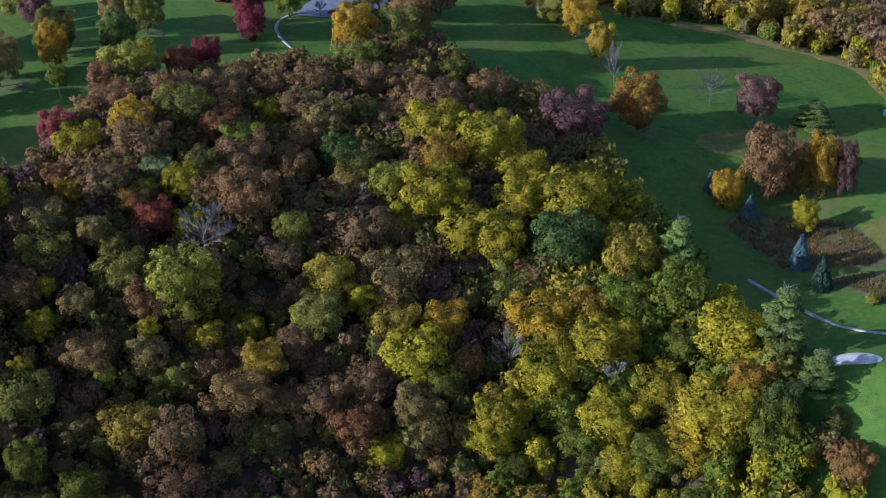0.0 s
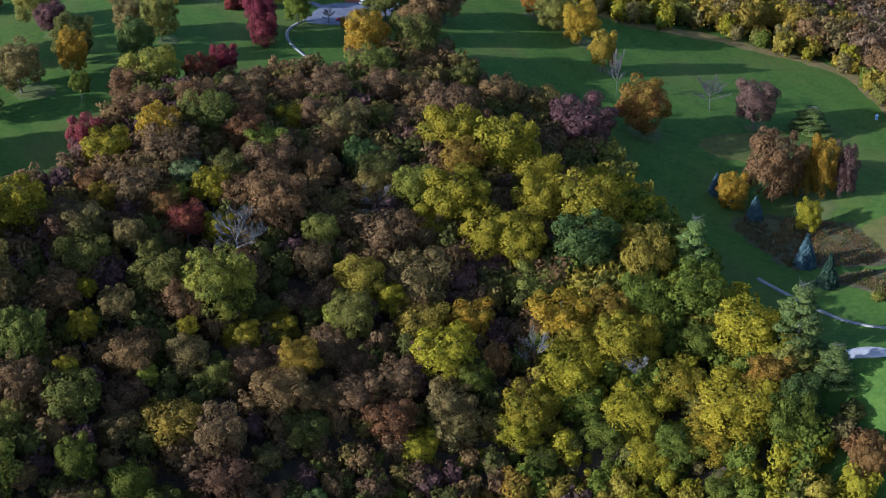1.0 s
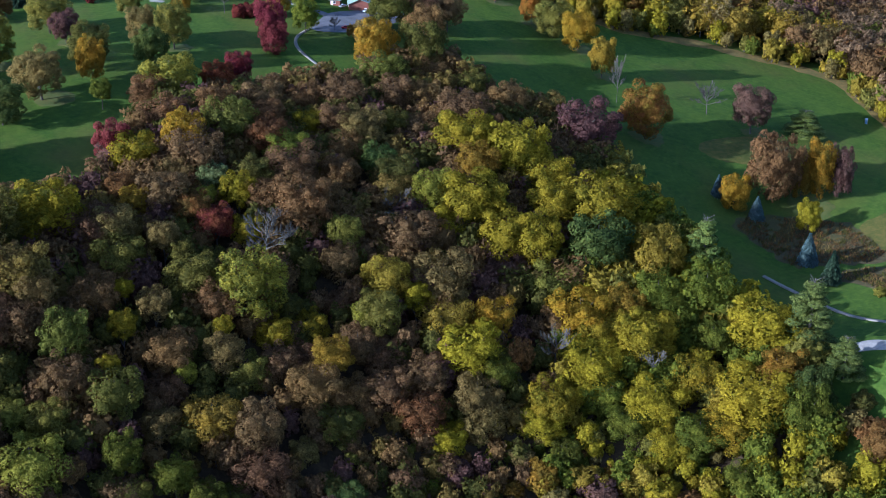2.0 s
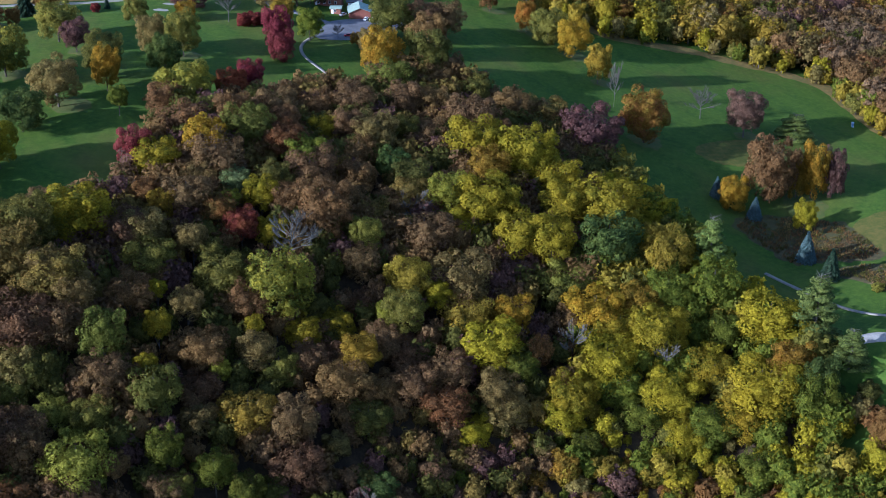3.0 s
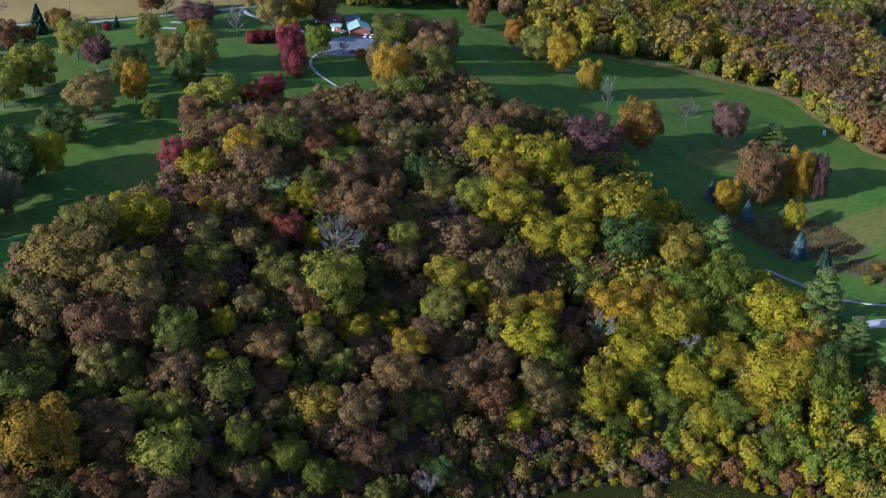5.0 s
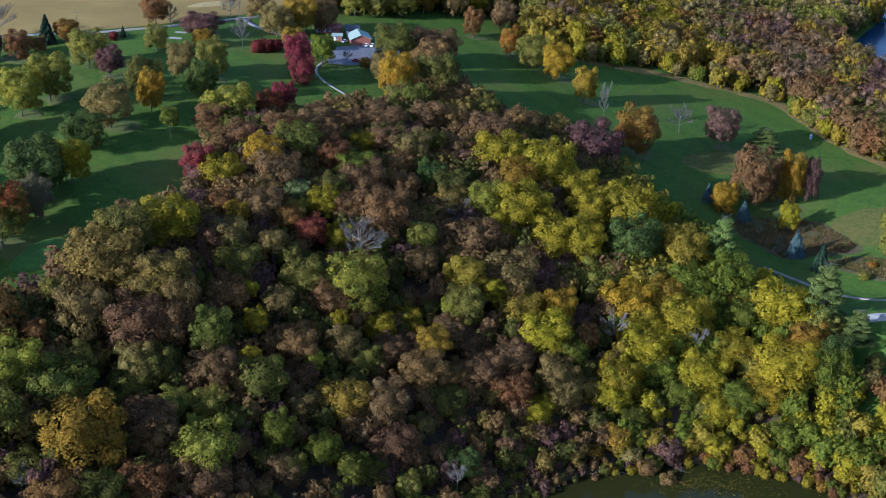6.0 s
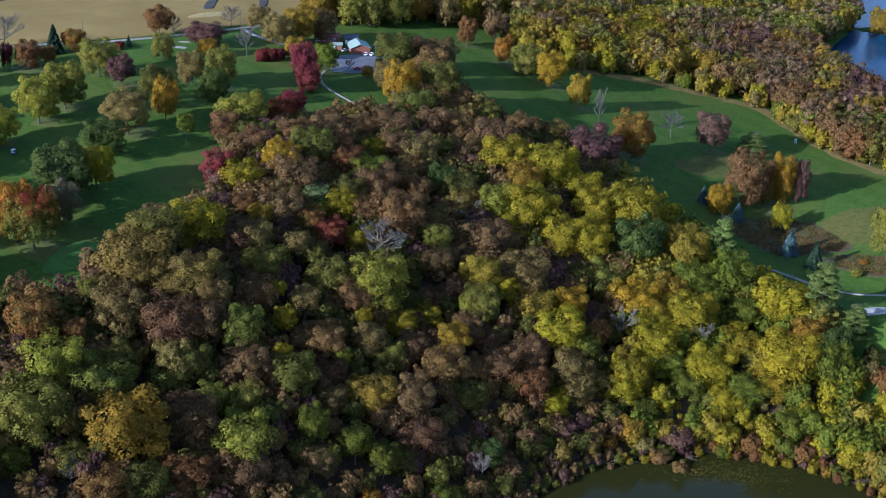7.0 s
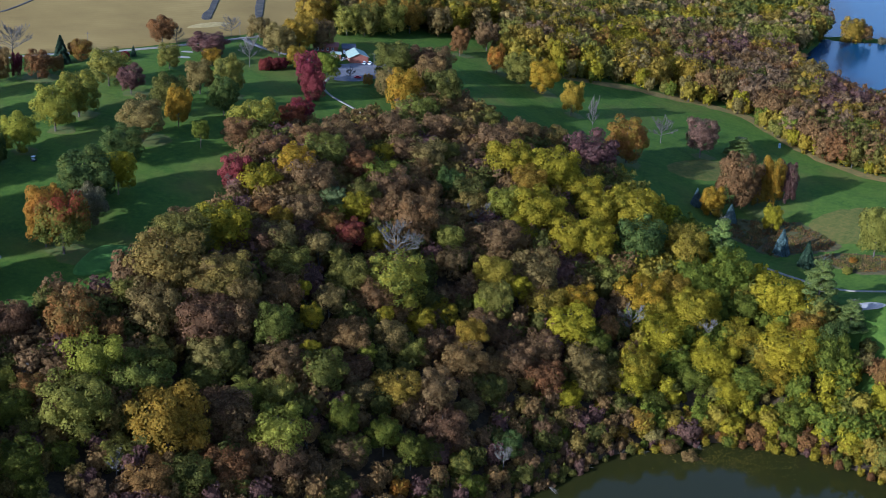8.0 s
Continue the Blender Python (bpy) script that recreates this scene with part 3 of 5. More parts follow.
ribbon("path", ((114, 474), (120, 468.5), (124, 466.4), (128.2, 462.6), (134.8, 456.8), (140.8, 453), (150, 451.3), (200, 452)), 1.2, CONCRETE, 0.28, "pale cart path past the tall pine", "path")
ribbon("road", ((-420, 470), (-260, 520), (-184, 553), (-164, 562), (-141.6, 569), (-120.7, 582), (-99.4, 599), (-84, 613), (-60, 640), (0, 700), (120, 800)), 2.4, CONCRETE, 0.2, "grey country road along the cornfield", "road")
strip("ground", ((36, 640), (54, 633), (88, 640), (119, 638), (137, 631), (151, 600), (162, 580), (175, 565), (192, 556), (245, 533)), 7.0, FALLEN, "strip of fallen leaves along the woodland edge", "dry grass")
ribbon("road", ((-92, 606), (-86, 596), (-76, 590), (-62, 584), (-49, 578)), 3.0, ASPHALT, 0.15, "asphalt drive to the clubhouse", "drive")


def corn_material():
    m, nodes, links, b = material("cut_corn", 0.95)
    b.inputs["Specular IOR Level"].default_value = 0.0
    co = nodes.new("ShaderNodeTexCoord")
    w = nodes.new("ShaderNodeTexWave")
    w.inputs["Scale"].default_value, w.inputs["Distortion"].default_value, w.inputs["Detail"].default_value = 0.09, 3.0, 3.0
    w.inputs["Detail Scale"].default_value = 0.6
    w.bands_direction = "Y"
    links.new(co.outputs["Object"], w.inputs["Vector"])
    big = noise_node(nodes, links, 0.03, 4.0)
    fine = noise_node(nodes, links, 1.2, 6.0)
    c = ramp(nodes, links, big, ((0.35, (0.14, 0.098, 0.033)), (0.55, (0.185, 0.132, 0.044)), (0.7, (0.225, 0.163, 0.057))))
    c = mixed(nodes, links, math_node(nodes, links, "MULTIPLY", w.outputs["Fac"], 0.35), c, (0.17, 0.11, 0.032))
    c = mixed(nodes, links, math_node(nodes, links, "MULTIPLY", fine, 0.35), c, (0.26, 0.197, 0.083))
    links.new(c, b.inputs["Base Color"])
    bump(nodes, links, b, fine, 0.5, 0.2)
    return m


patch("field", ((-460, 466), (-260, 523), (-184, 556.5), (-141, 573.5), (-120, 588), (-101, 604), (-88, 617), (-64, 648), (-80, 900), (-300, 1300), (-900, 1300), (-900, 500)), corn_material(), 0.8, "harvest-ready tan cornfield beyond the road", "cornfield", 60)


COURSE = ("on the golf course", "trees of the golf course")


# ---- the trees, one by one ----
broadleaf("rustolive", -101.1, 347.6, 18.7, 8.1, 0.20)
broadleaf("mauve", -117.3, 343.5, 15.3, 6.7, 0.20)
broadleaf("olive", -89.5, 363.1, 14.9, 4.2, 0.48)
broadleaf("tan", -80.5, 359.2, 18.3, 8.3, 0.16)
broadleaf("olivebrown", -80.0, 375.1, 24.0, 11.0, 0.16)
broadleaf("olive", -77.0, 387.0, 23.7, 8.1, 0.37)
broadleaf("mauve", -82.9, 404.7, 12.3, 4.9, 0.27)
broadleaf("lime", -70.8, 395.6, 21.1, 6.6, 0.42)
broadleaf("olivebrown", -69.4, 372.8, 19.7, 8.0, 0.26)
broadleaf("tan", -65.1, 373.9, 22.1, 6.1, 0.49)
broadleaf("mauve", -66.0, 359.0, 19.6, 8.7, 0.18)
broadleaf("rust", -89.9, 347.4, 14.3, 3.5, 0.55)
broadleaf("lime", -93.0, 337.0, 16.7, 9.1, 0.02)
broadleaf("sage", -79.8, 335.9, 14.5, 8.7, 0.02)
broadleaf("olive", -77.9, 344.7, 12.7, 5.0, 0.27)
broadleaf("tan", -63.8, 350.2, 14.2, 5.9, 0.24)
broadleaf("ochre", -70.2, 322.1, 19.7, 10.4, 0.02)
broadleaf("limegrey", -93.1, 319.5, 17.4, 9.5, 0.02)
broadleaf("lime", -113.7, 323.8, 11.5, 3.9, 0.38)
broadleaf("rustolive", -105.9, 323.3, 11.7, 4.6, 0.28)
broadleaf("green", -109.2, 316.4, 12.0, 5.4, 0.17)
broadleaf("olive", -103.1, 314.5, 9.2, 5.0, 0.00)
broadleaf("green", -94.1, 307.5, 8.6, 4.3, 0.08)
broadleaf("green", -103.7, 300.5, 11.6, 7.0, 0.02)
broadleaf("green", -98.7, 295.0, 8.0, 4.0, 0.08)
broadleaf("limegrey", -81.5, 312.6, 8.8, 5.3, 0.02)
broadleaf("rust", -72.4, 306.5, 11.0, 6.7, 0.02)
broadleaf("darkolive", -62.7, 311.6, 11.8, 7.1, 0.02)
broadleaf("rust", -57.0, 319.3, 9.6, 5.8, 0.02)
broadleaf("mauve", -58.8, 334.0, 12.9, 7.6, 0.02)
broadleaf("darkolive", -64.9, 345.0, 9.9, 5.9, 0.02)
broadleaf("crimson", -70.2, 441.8, 14.0, 5.6, 0.02)
broadleaf("brown", -62.6, 460.2, 14.0, 8.2, 0.02)
broadleaf("gold", -50.5, 448.5, 18.3, 6.9, 0.24)
broadleaf("yellowolive", -61.8, 438.3, 13.5, 7.7, 0.02)
broadleaf("sage", -41.9, 461.4, 18.2, 8.2, 0.17)
broadleaf("rust", -57.9, 419.7, 13.5, 4.5, 0.39)
broadleaf("mauve", -45.1, 441.4, 18.0, 8.9, 0.09)
broadleaf("tan", -48.3, 435.1, 13.3, 5.8, 0.20)
broadleaf("paleg", -37.2, 434.9, 14.1, 4.6, 0.39)
broadleaf("rust", -29.6, 460.0, 15.7, 5.6, 0.35)
broadleaf("green2", -23.2, 456.9, 15.3, 6.8, 0.19)
broadleaf("mauve", -46.8, 421.8, 16.5, 7.9, 0.12)
broadleaf("yellowolive", -28.6, 431.2, 15.4, 5.3, 0.37)
broadleaf("lime", -35.2, 424.9, 13.5, 2.9, 0.61)
broadleaf("rustolive", -36.5, 419.6, 14.4, 4.7, 0.39)
broadleaf("ochre", -51.7, 415.1, 13.8, 4.2, 0.43)
broadleaf("brown", -21.0, 433.7, 15.5, 6.0, 0.28)
broadleaf("brown", -10.6, 431.7, 21.4, 8.5, 0.16)
broadleaf("yellow", -22.5, 421.2, 12.1, 5.0, 0.24)
broadleaf("darkred", -30.0, 417.5, 14.1, 5.2, 0.32)
broadleaf("yellowolive", -66.7, 396.9, 22.7, 8.5, 0.31)
broadleaf("mauve", -57.0, 400.2, 16.9, 7.4, 0.20)
broadleaf("tan", -38.6, 403.0, 17.1, 4.6, 0.51)
broadleaf("olive", -33.6, 402.2, 14.2, 3.5, 0.55)
broadleaf("tan", -51.1, 401.0, 17.5, 5.6, 0.41)
broadleaf("olive", -47.3, 394.1, 16.3, 6.9, 0.22)
broadleaf("tan", -7.6, 479.2, 16.0, 7.3, 0.16)
broadleaf("yellowolive", -23.0, 477.7, 11.7, 5.3, 0.17)
broadleaf("brown", -10.0, 469.1, 13.1, 6.2, 0.13)
broadleaf("brown", -7.4, 454.5, 14.3, 5.1, 0.35)
broadleaf("mauve", -19.3, 448.9, 16.7, 8.1, 0.11)
broadleaf("olive", -28.0, 440.7, 15.2, 5.6, 0.32)
broadleaf("olivebrown", -63.0, 373.3, 22.8, 8.0, 0.36)
broadleaf("tan", -57.4, 370.3, 19.9, 4.9, 0.55)
broadleaf("mauve", -59.1, 362.5, 18.4, 7.4, 0.26)
broadleaf("brown", -47.2, 379.4, 16.1, 5.8, 0.33)
broadleaf("yellowolive", -41.2, 383.6, 14.1, 2.7, 0.64)
broadleaf("paleg2", -48.0, 363.7, 19.3, 5.7, 0.30)
broadleaf("yellowolive", -37.8, 374.1, 14.4, 3.7, 0.52)
broadleaf("limegrey", -28.8, 396.7, 16.4, 6.9, 0.22)
broadleaf("tan", -33.5, 383.6, 14.6, 4.4, 0.44)
broadleaf("yellowlime", -14.2, 398.7, 20.6, 9.1, 0.19)
broadleaf("darkolive", -5.0, 402.4, 9.9, 3.5, 0.34)
broadleaf("brown", -20.0, 392.8, 15.0, 6.0, 0.26)
broadleaf("yellowolive", -16.5, 385.8, 12.4, 2.8, 0.59)
broadleaf("yellow", -5.8, 393.4, 10.2, 5.0, 0.09)
broadleaf("yellow", 1.0, 400.8, 8.4, 5.1, 0.02)
broadleaf("tan", -14.2, 380.4, 13.5, 5.3, 0.28)
broadleaf("brown", -26.3, 374.8, 13.6, 6.3, 0.16)
broadleaf("mauve", -44.2, 355.9, 14.9, 6.0, 0.26)
broadleaf("sage", -32.7, 357.4, 16.3, 7.4, 0.16)
broadleaf("lime", -21.2, 371.9, 10.2, 3.1, 0.44)
broadleaf("yellowolive", -36.5, 362.7, 12.7, 3.3, 0.53)
broadleaf("ochre2", -11.3, 363.6, 13.6, 7.4, 0.02)
broadleaf("olive", -8.6, 380.5, 10.1, 5.7, 0.02)
broadleaf("mauve", -1.7, 385.4, 11.3, 4.9, 0.19)
broadleaf("mauve", -24.3, 366.5, 9.5, 5.2, 0.00)
broadleaf("darkolive", -59.5, 350.3, 13.7, 5.9, 0.20)
broadleaf("limeyellow2", -42.5, 333.3, 15.5, 8.4, 0.00)
broadleaf("limegrey", -52.5, 343.4, 10.7, 4.9, 0.16)
broadleaf("limegrey", -43.9, 344.8, 12.9, 4.9, 0.30)
broadleaf("tan", -22.4, 357.9, 9.7, 5.1, 0.03)
broadleaf("green", -25.6, 343.9, 15.2, 4.5, 0.34)
broadleaf("green", -14.1, 345.7, 13.1, 4.8, 0.26)
broadleaf("green", -6.2, 344.9, 12.0, 4.6, 0.30)
broadleaf("olive", -21.9, 339.7, 9.6, 4.5, 0.14)
broadleaf("rust", -53.5, 318.3, 11.7, 6.5, 0.02)
broadleaf("mauve", -55.2, 333.2, 13.8, 7.4, 0.01)
broadleaf("brown", -34.7, 336.1, 11.8, 3.3, 0.49)
broadleaf("darkolive", -25.0, 326.9, 8.2, 4.8, 0.02)
broadleaf("orange", -8.8, 334.8, 6.8, 2.9, 0.20)
broadleaf("mauve", -40.3, 325.0, 12.2, 7.4, 0.02)
broadleaf("mauve", -23.4, 338.8, 9.8, 5.9, 0.02)
broadleaf("yellow", 22.7, 486.8, 20.3, 9.5, 0.14)
broadleaf("yellow", 38.9, 485.4, 24.0, 10.2, 0.14)
broadleaf("maroon", 55.1, 518.5, 18.0, 10.9, 0.02)
broadleaf("ochre", 29.2, 473.2, 18.9, 6.3, 0.39)
broadleaf("lime", 20.1, 456.1, 18.0, 6.8, 0.30)
broadleaf("yellow", 31.9, 456.2, 21.6, 9.5, 0.19)
broadleaf("yellowolive", 49.5, 478.9, 18.5, 7.6, 0.24)
broadleaf("yellow", 66.9, 467.7, 24.0, 9.9, 0.24)
broadleaf("yellow", 53.9, 464.5, 20.7, 7.7, 0.32)
broadleaf("yellow", 43.0, 449.0, 18.8, 8.7, 0.15)
broadleaf("yellow", 52.1, 448.0, 20.2, 7.5, 0.32)
broadleaf("yellowolive", 27.8, 451.0, 14.1, 7.3, 0.05)
broadleaf("green3", 68.1, 453.2, 21.9, 9.2, 0.22)
broadleaf("mauve", 16.8, 439.3, 16.3, 9.2, 0.02)
broadleaf("limegrey", 1.8, 430.5, 14.8, 5.3, 0.34)
broadleaf("green3", 1.6, 467.1, 13.6, 5.7, 0.23)
broadleaf("darkolive", 8.4, 461.7, 15.1, 6.1, 0.25)
broadleaf("brown", -6.2, 454.7, 13.7, 5.1, 0.32)
broadleaf("olivebrown", 9.3, 454.7, 14.1, 5.5, 0.29)
broadleaf("mauve", 6.8, 489.5, 12.8, 7.7, 0.02)
broadleaf("olive", 0.3, 489.5, 12.5, 4.9, 0.28)
broadleaf("mauve", 19.0, 502.7, 18.8, 8.4, 0.18)
broadleaf("brown", 29.2, 522.2, 15.0, 7.1, 0.13)
broadleaf("olivebrown", 39.7, 528.8, 12.4, 7.5, 0.02)
broadleaf("olive", 14.6, 528.8, 12.3, 6.3, 0.05)
broadleaf("brown", 4.0, 510.4, 14.5, 7.2, 0.09)
broadleaf("mauve", -4.8, 506.7, 14.6, 7.1, 0.10)
broadleaf("brown", 27.6, 499.7, 15.6, 5.2, 0.38)
broadleaf("mauve", -17.6, 495.0, 14.3, 7.0, 0.10)
broadleaf("brown", -29.0, 493.0, 12.0, 7.0, 0.02)
broadleaf("mauve", -39.6, 482.2, 13.6, 6.8, 0.08)
broadleaf("brown", -49.5, 469.5, 15.9, 6.2, 0.29)
broadleaf("brown", -34.7, 472.5, 14.2, 5.5, 0.29)
broadleaf("mauve", -15.8, 479.1, 14.9, 5.8, 0.28)
broadleaf("mauve", 2.9, 421.8, 12.6, 5.5, 0.19)
broadleaf("ochre2", 16.7, 418.7, 16.9, 6.8, 0.25)
broadleaf("tan", 30.1, 426.1, 17.3, 8.6, 0.09)
broadleaf("yellow", 25.0, 416.8, 14.2, 4.1, 0.47)
broadleaf("limegrey", 17.4, 408.4, 16.1, 6.7, 0.23)
broadleaf("lime", 14.2, 407.4, 11.9, 4.0, 0.37)
broadleaf("ochre2", 33.5, 415.3, 14.3, 7.3, 0.06)
broadleaf("gold", 45.5, 419.7, 14.6, 6.2, 0.18)
broadleaf("yellowolive", 42.2, 406.9, 17.4, 8.3, 0.12)
broadleaf("limegrey", 57.0, 439.8, 11.9, 7.2, 0.02)
broadleaf("gold", 66.8, 429.7, 15.6, 8.7, 0.02)
broadleaf("yellow", 74.3, 426.5, 14.2, 7.0, 0.09)
broadleaf("rust", 54.1, 410.3, 13.7, 3.6, 0.41)
broadleaf("green", 50.4, 403.5, 13.6, 4.5, 0.39)
broadleaf("yellowolive", 71.8, 415.3, 14.1, 8.5, 0.02)
broadleaf("mauve", 32.8, 397.9, 12.1, 6.2, 0.06)
broadleaf("ochre", 9.7, 391.1, 14.1, 5.4, 0.29)
broadleaf("mauve", 13.7, 400.3, 10.7, 5.5, 0.05)
broadleaf("tan", 46.0, 396.3, 14.4, 6.6, 0.15)
broadleaf("yellowolive", 64.3, 402.8, 13.9, 6.8, 0.10)
broadleaf("mauve", 0.9, 389.3, 9.2, 5.4, 0.02)
broadleaf("brown", 7.0, 384.1, 12.5, 7.5, 0.02)
broadleaf("mauve", 20.4, 400.3, 9.3, 5.6, 0.02)
broadleaf("mauve", 5.5, 411.2, 7.9, 4.7, 0.02)
broadleaf("maroon", 44.1, 441.9, 10.0, 6.0, 0.02)
broadleaf("rust", 33.4, 388.5, 11.6, 7.0, 0.02)
broadleaf("tan", 48.1, 393.9, 10.7, 6.4, 0.02)
broadleaf("yellowolive", 62.5, 399.4, 10.1, 6.1, 0.02)
broadleaf("green", 69.3, 395.1, 7.6, 4.5, 0.02)
broadleaf("yellowolive", 40.7, 386.4, 8.4, 5.1, 0.02)
broadleaf("tan", 9.4, 368.3, 7.5, 4.0, 0.02)
broadleaf("green3", 21.7, 362.2, 9.0, 4.8, 0.02)
broadleaf("limeyellow", 8.1, 349.0, 8.4, 3.9, 0.02)
broadleaf("green", 11.3, 344.1, 7.5, 4.0, 0.02)
broadleaf("mauve", -0.1, 363.7, 17.0, 6.2, 0.33)
broadleaf("darkolive", 15.5, 377.1, 10.6, 6.4, 0.02)
broadleaf("mauve", 2.2, 356.9, 12.3, 7.2, 0.02)
broadleaf("mauve", 23.7, 391.1, 11.1, 6.7, 0.02)
broadleaf("brown", 17.3, 388.3, 9.0, 5.5, 0.02)
broadleaf("darkolive", -2.2, 349.3, 8.4, 5.1, 0.02)
broadleaf("ochre2", 84.4, 454.4, 20.2, 7.8, 0.18)
broadleaf("green4", 98.7, 446.5, 17.8, 8.5, 0.12)
broadleaf("green4", 86.2, 441.4, 16.7, 7.0, 0.23)
broadleaf("yellow2", 114.5, 434.5, 17.3, 9.9, 0.02)
broadleaf("ochre", 120.5, 419.0, 14.5, 6.2, 0.20)
broadleaf("yellow2", 114.7, 412.1, 16.7, 10.1, 0.02)
broadleaf("green4", 102.0, 431.1, 13.1, 5.2, 0.27)
broadleaf("yellowolive", 99.6, 419.6, 12.0, 6.5, 0.02)
broadleaf("yellow", 84.8, 424.5, 18.6, 7.9, 0.22)
broadleaf("ochre", 78.9, 436.1, 14.6, 5.9, 0.25)
broadleaf("yellowolive", 89.4, 410.2, 13.4, 8.1, 0.02)
broadleaf("green4", 101.4, 405.0, 11.3, 6.8, 0.02)
broadleaf("green4", 76.0, 410.7, 10.7, 6.4, 0.02)
broadleaf("yellow2", 108.5, 406.8, 11.4, 6.9, 0.02)
broadleaf("green4", 126.5, 407.5, 18.5, 6.0, 0.04)
broadleaf("green4", 83.0, 405.5, 9.5, 5.8, 0.02)
broadleaf("yellowolive", 94.5, 402.1, 9.5, 5.7, 0.02)
broadleaf("green4", 113.6, 394.8, 8.5, 5.2, 0.02)
broadleaf("maple_mixed", -114.4, 390.6, 20.8, 8.5, 0.20, *COURSE)
broadleaf("orange", -120.4, 393.1, 21.2, 6.2, 0.12, *COURSE)
broadleaf("greybrown", -110.0, 405.9, 15.5, 5.3, 0.20, *COURSE)
broadleaf("green5", -113.9, 417.9, 20.1, 10.2, 0.12, *COURSE)
broadleaf("yellowolive", -106.6, 429.5, 16.2, 6.0, 0.12, *COURSE)
broadleaf("green5", -110.4, 452.6, 13.7, 7.4, 0.12, *COURSE)
broadleaf("green4", -87.0, 471.0, 10.6, 3.3, 0.34, *COURSE)
broadleaf("tan", -107.4, 471.5, 16.4, 7.6, 0.12, *COURSE)
broadleaf("gold", -97.9, 487.4, 16.6, 4.5, 0.12, *COURSE)
broadleaf("darkolive", -103.5, 497.8, 16.2, 6.3, 0.12, *COURSE)
broadleaf("green5", -83.9, 502.6, 16.6, 5.7, 0.12, *COURSE)
broadleaf("limeyellow", -85.4, 523.1, 17.1, 6.4, 0.12, *COURSE)
broadleaf("tan", -96.5, 523.7, 13.9, 5.5, 0.12, *COURSE)
broadleaf("yellowlime", -146.3, 455.8, 15.0, 6.8, 0.12, *COURSE)
broadleaf("green5", -149.4, 442.4, 14.2, 2.9, 0.12, *COURSE)
broadleaf("yellowlime", -139.4, 475.7, 18.4, 7.5, 0.12, *COURSE)
broadleaf("yellowlime", -134.7, 490.5, 18.2, 8.1, 0.12, *COURSE)
broadleaf("limeyellow", -132.0, 525.3, 15.2, 7.5, 0.12, *COURSE)
broadleaf("maroon", -121.5, 516.6, 11.9, 5.2, 0.20, *COURSE)
broadleaf("olive", -113.6, 550.6, 11.0, 4.4, 0.12, *COURSE)
broadleaf("maroon", -102.1, 574.3, 10.2, 7.9, 0.12, *COURSE)
broadleaf("gold", -98.0, 559.7, 7.3, 4.0, 0.12, *COURSE)
broadleaf("brown", -174.0, 524.5, 14.5, 4.8, 0.12, *COURSE)
broadleaf("crimson", -168.4, 529.0, 10.8, 2.3, 0.12, *COURSE)
broadleaf("rust", -160.6, 529.5, 12.0, 5.2, 0.12, *COURSE)
broadleaf("rust", -155.0, 537.5, 7.4, 2.9, 0.12, *COURSE)
broadleaf("rustgold", -150.0, 554.5, 9.6, 4.9, 0.12, *COURSE)
broadleaf("yellowlime", -69.6, 483.5, 16.0, 9.4, 0.05, *COURSE)
broadleaf("brown", -73.5, 476.0, 12.3, 6.1, 0.12, *COURSE)
broadleaf("rustred", -57.6, 492.4, 12.4, 5.6, 0.12, *COURSE)
broadleaf("darkred", -55.2, 503.2, 11.7, 4.5, 0.12, *COURSE)
broadleaf("crimson", -56.4, 538.0, 17.8, 5.0, 0.12, *COURSE)
broadleaf("crimson2", -53.6, 534.0, 11.5, 5.0, 0.06, *COURSE)
broadleaf("green4", -50.2, 556.6, 13.1, 5.0, 0.12, *COURSE)
broadleaf("gold", -18.4, 533.5, 20.1, 7.4, 0.12, *COURSE)
broadleaf("darkolive", -2.9, 538.7, 22.0, 7.3, 0.03, *COURSE)
broadleaf("darkolive", -24.6, 575.1, 16.5, 8.0, 0.12, *COURSE)
broadleaf("mauve", -13.6, 581.5, 15.2, 6.8, 0.12, *COURSE)
broadleaf("mauve", -6.0, 586.6, 15.3, 6.6, 0.12, *COURSE)
broadleaf("brown", -8.8, 566.1, 16.1, 7.1, 0.12, *COURSE)
broadleaf("sage", -12.2, 521.1, 14.0, 8.1, 0.03, *COURSE)
broadleaf("brown", 1.1, 533.3, 12.6, 6.7, 0.12, *COURSE)
broadleaf("tan", -25.9, 550.6, 12.6, 4.6, 0.12, *COURSE)
broadleaf("ochre", -34.0, 560.1, 5.4, 2.1, 0.12, *COURSE)
broadleaf("ochre", -64.3, 569.3, 9.9, 4.5, 0.12, *COURSE)
broadleaf("rust", 3.4, 628.9, 13.8, 4.7, 0.12, *COURSE)
broadleaf("mauve", 15.9, 646.1, 14.4, 5.9, 0.12, *COURSE)
broadleaf("tan", -73.5, 583.9, 14.1, 6.8, 0.12, *COURSE)
broadleaf("ochre", -65.8, 592.6, 16.3, 8.1, 0.12, *COURSE)
broadleaf("mauve", -56.8, 600.5, 13.9, 5.5, 0.12, *COURSE)
broadleaf("orange", 20.3, 614.7, 13.3, 4.3, 0.12, *COURSE)
broadleaf("limegrey", 30.0, 607.3, 14.3, 6.8, 0.12, *COURSE)
broadleaf("gold", 40.4, 600.4, 16.0, 6.3, 0.12, *COURSE)
broadleaf("gold2", 52.0, 580.5, 15.9, 4.9, 0.12, *COURSE)
broadleaf("rustgold", 72.1, 540.4, 19.1, 8.5, 0.12, *COURSE)
broadleaf("maroon2", 105.8, 563.0, 18.2, 7.4, 0.20, *COURSE)
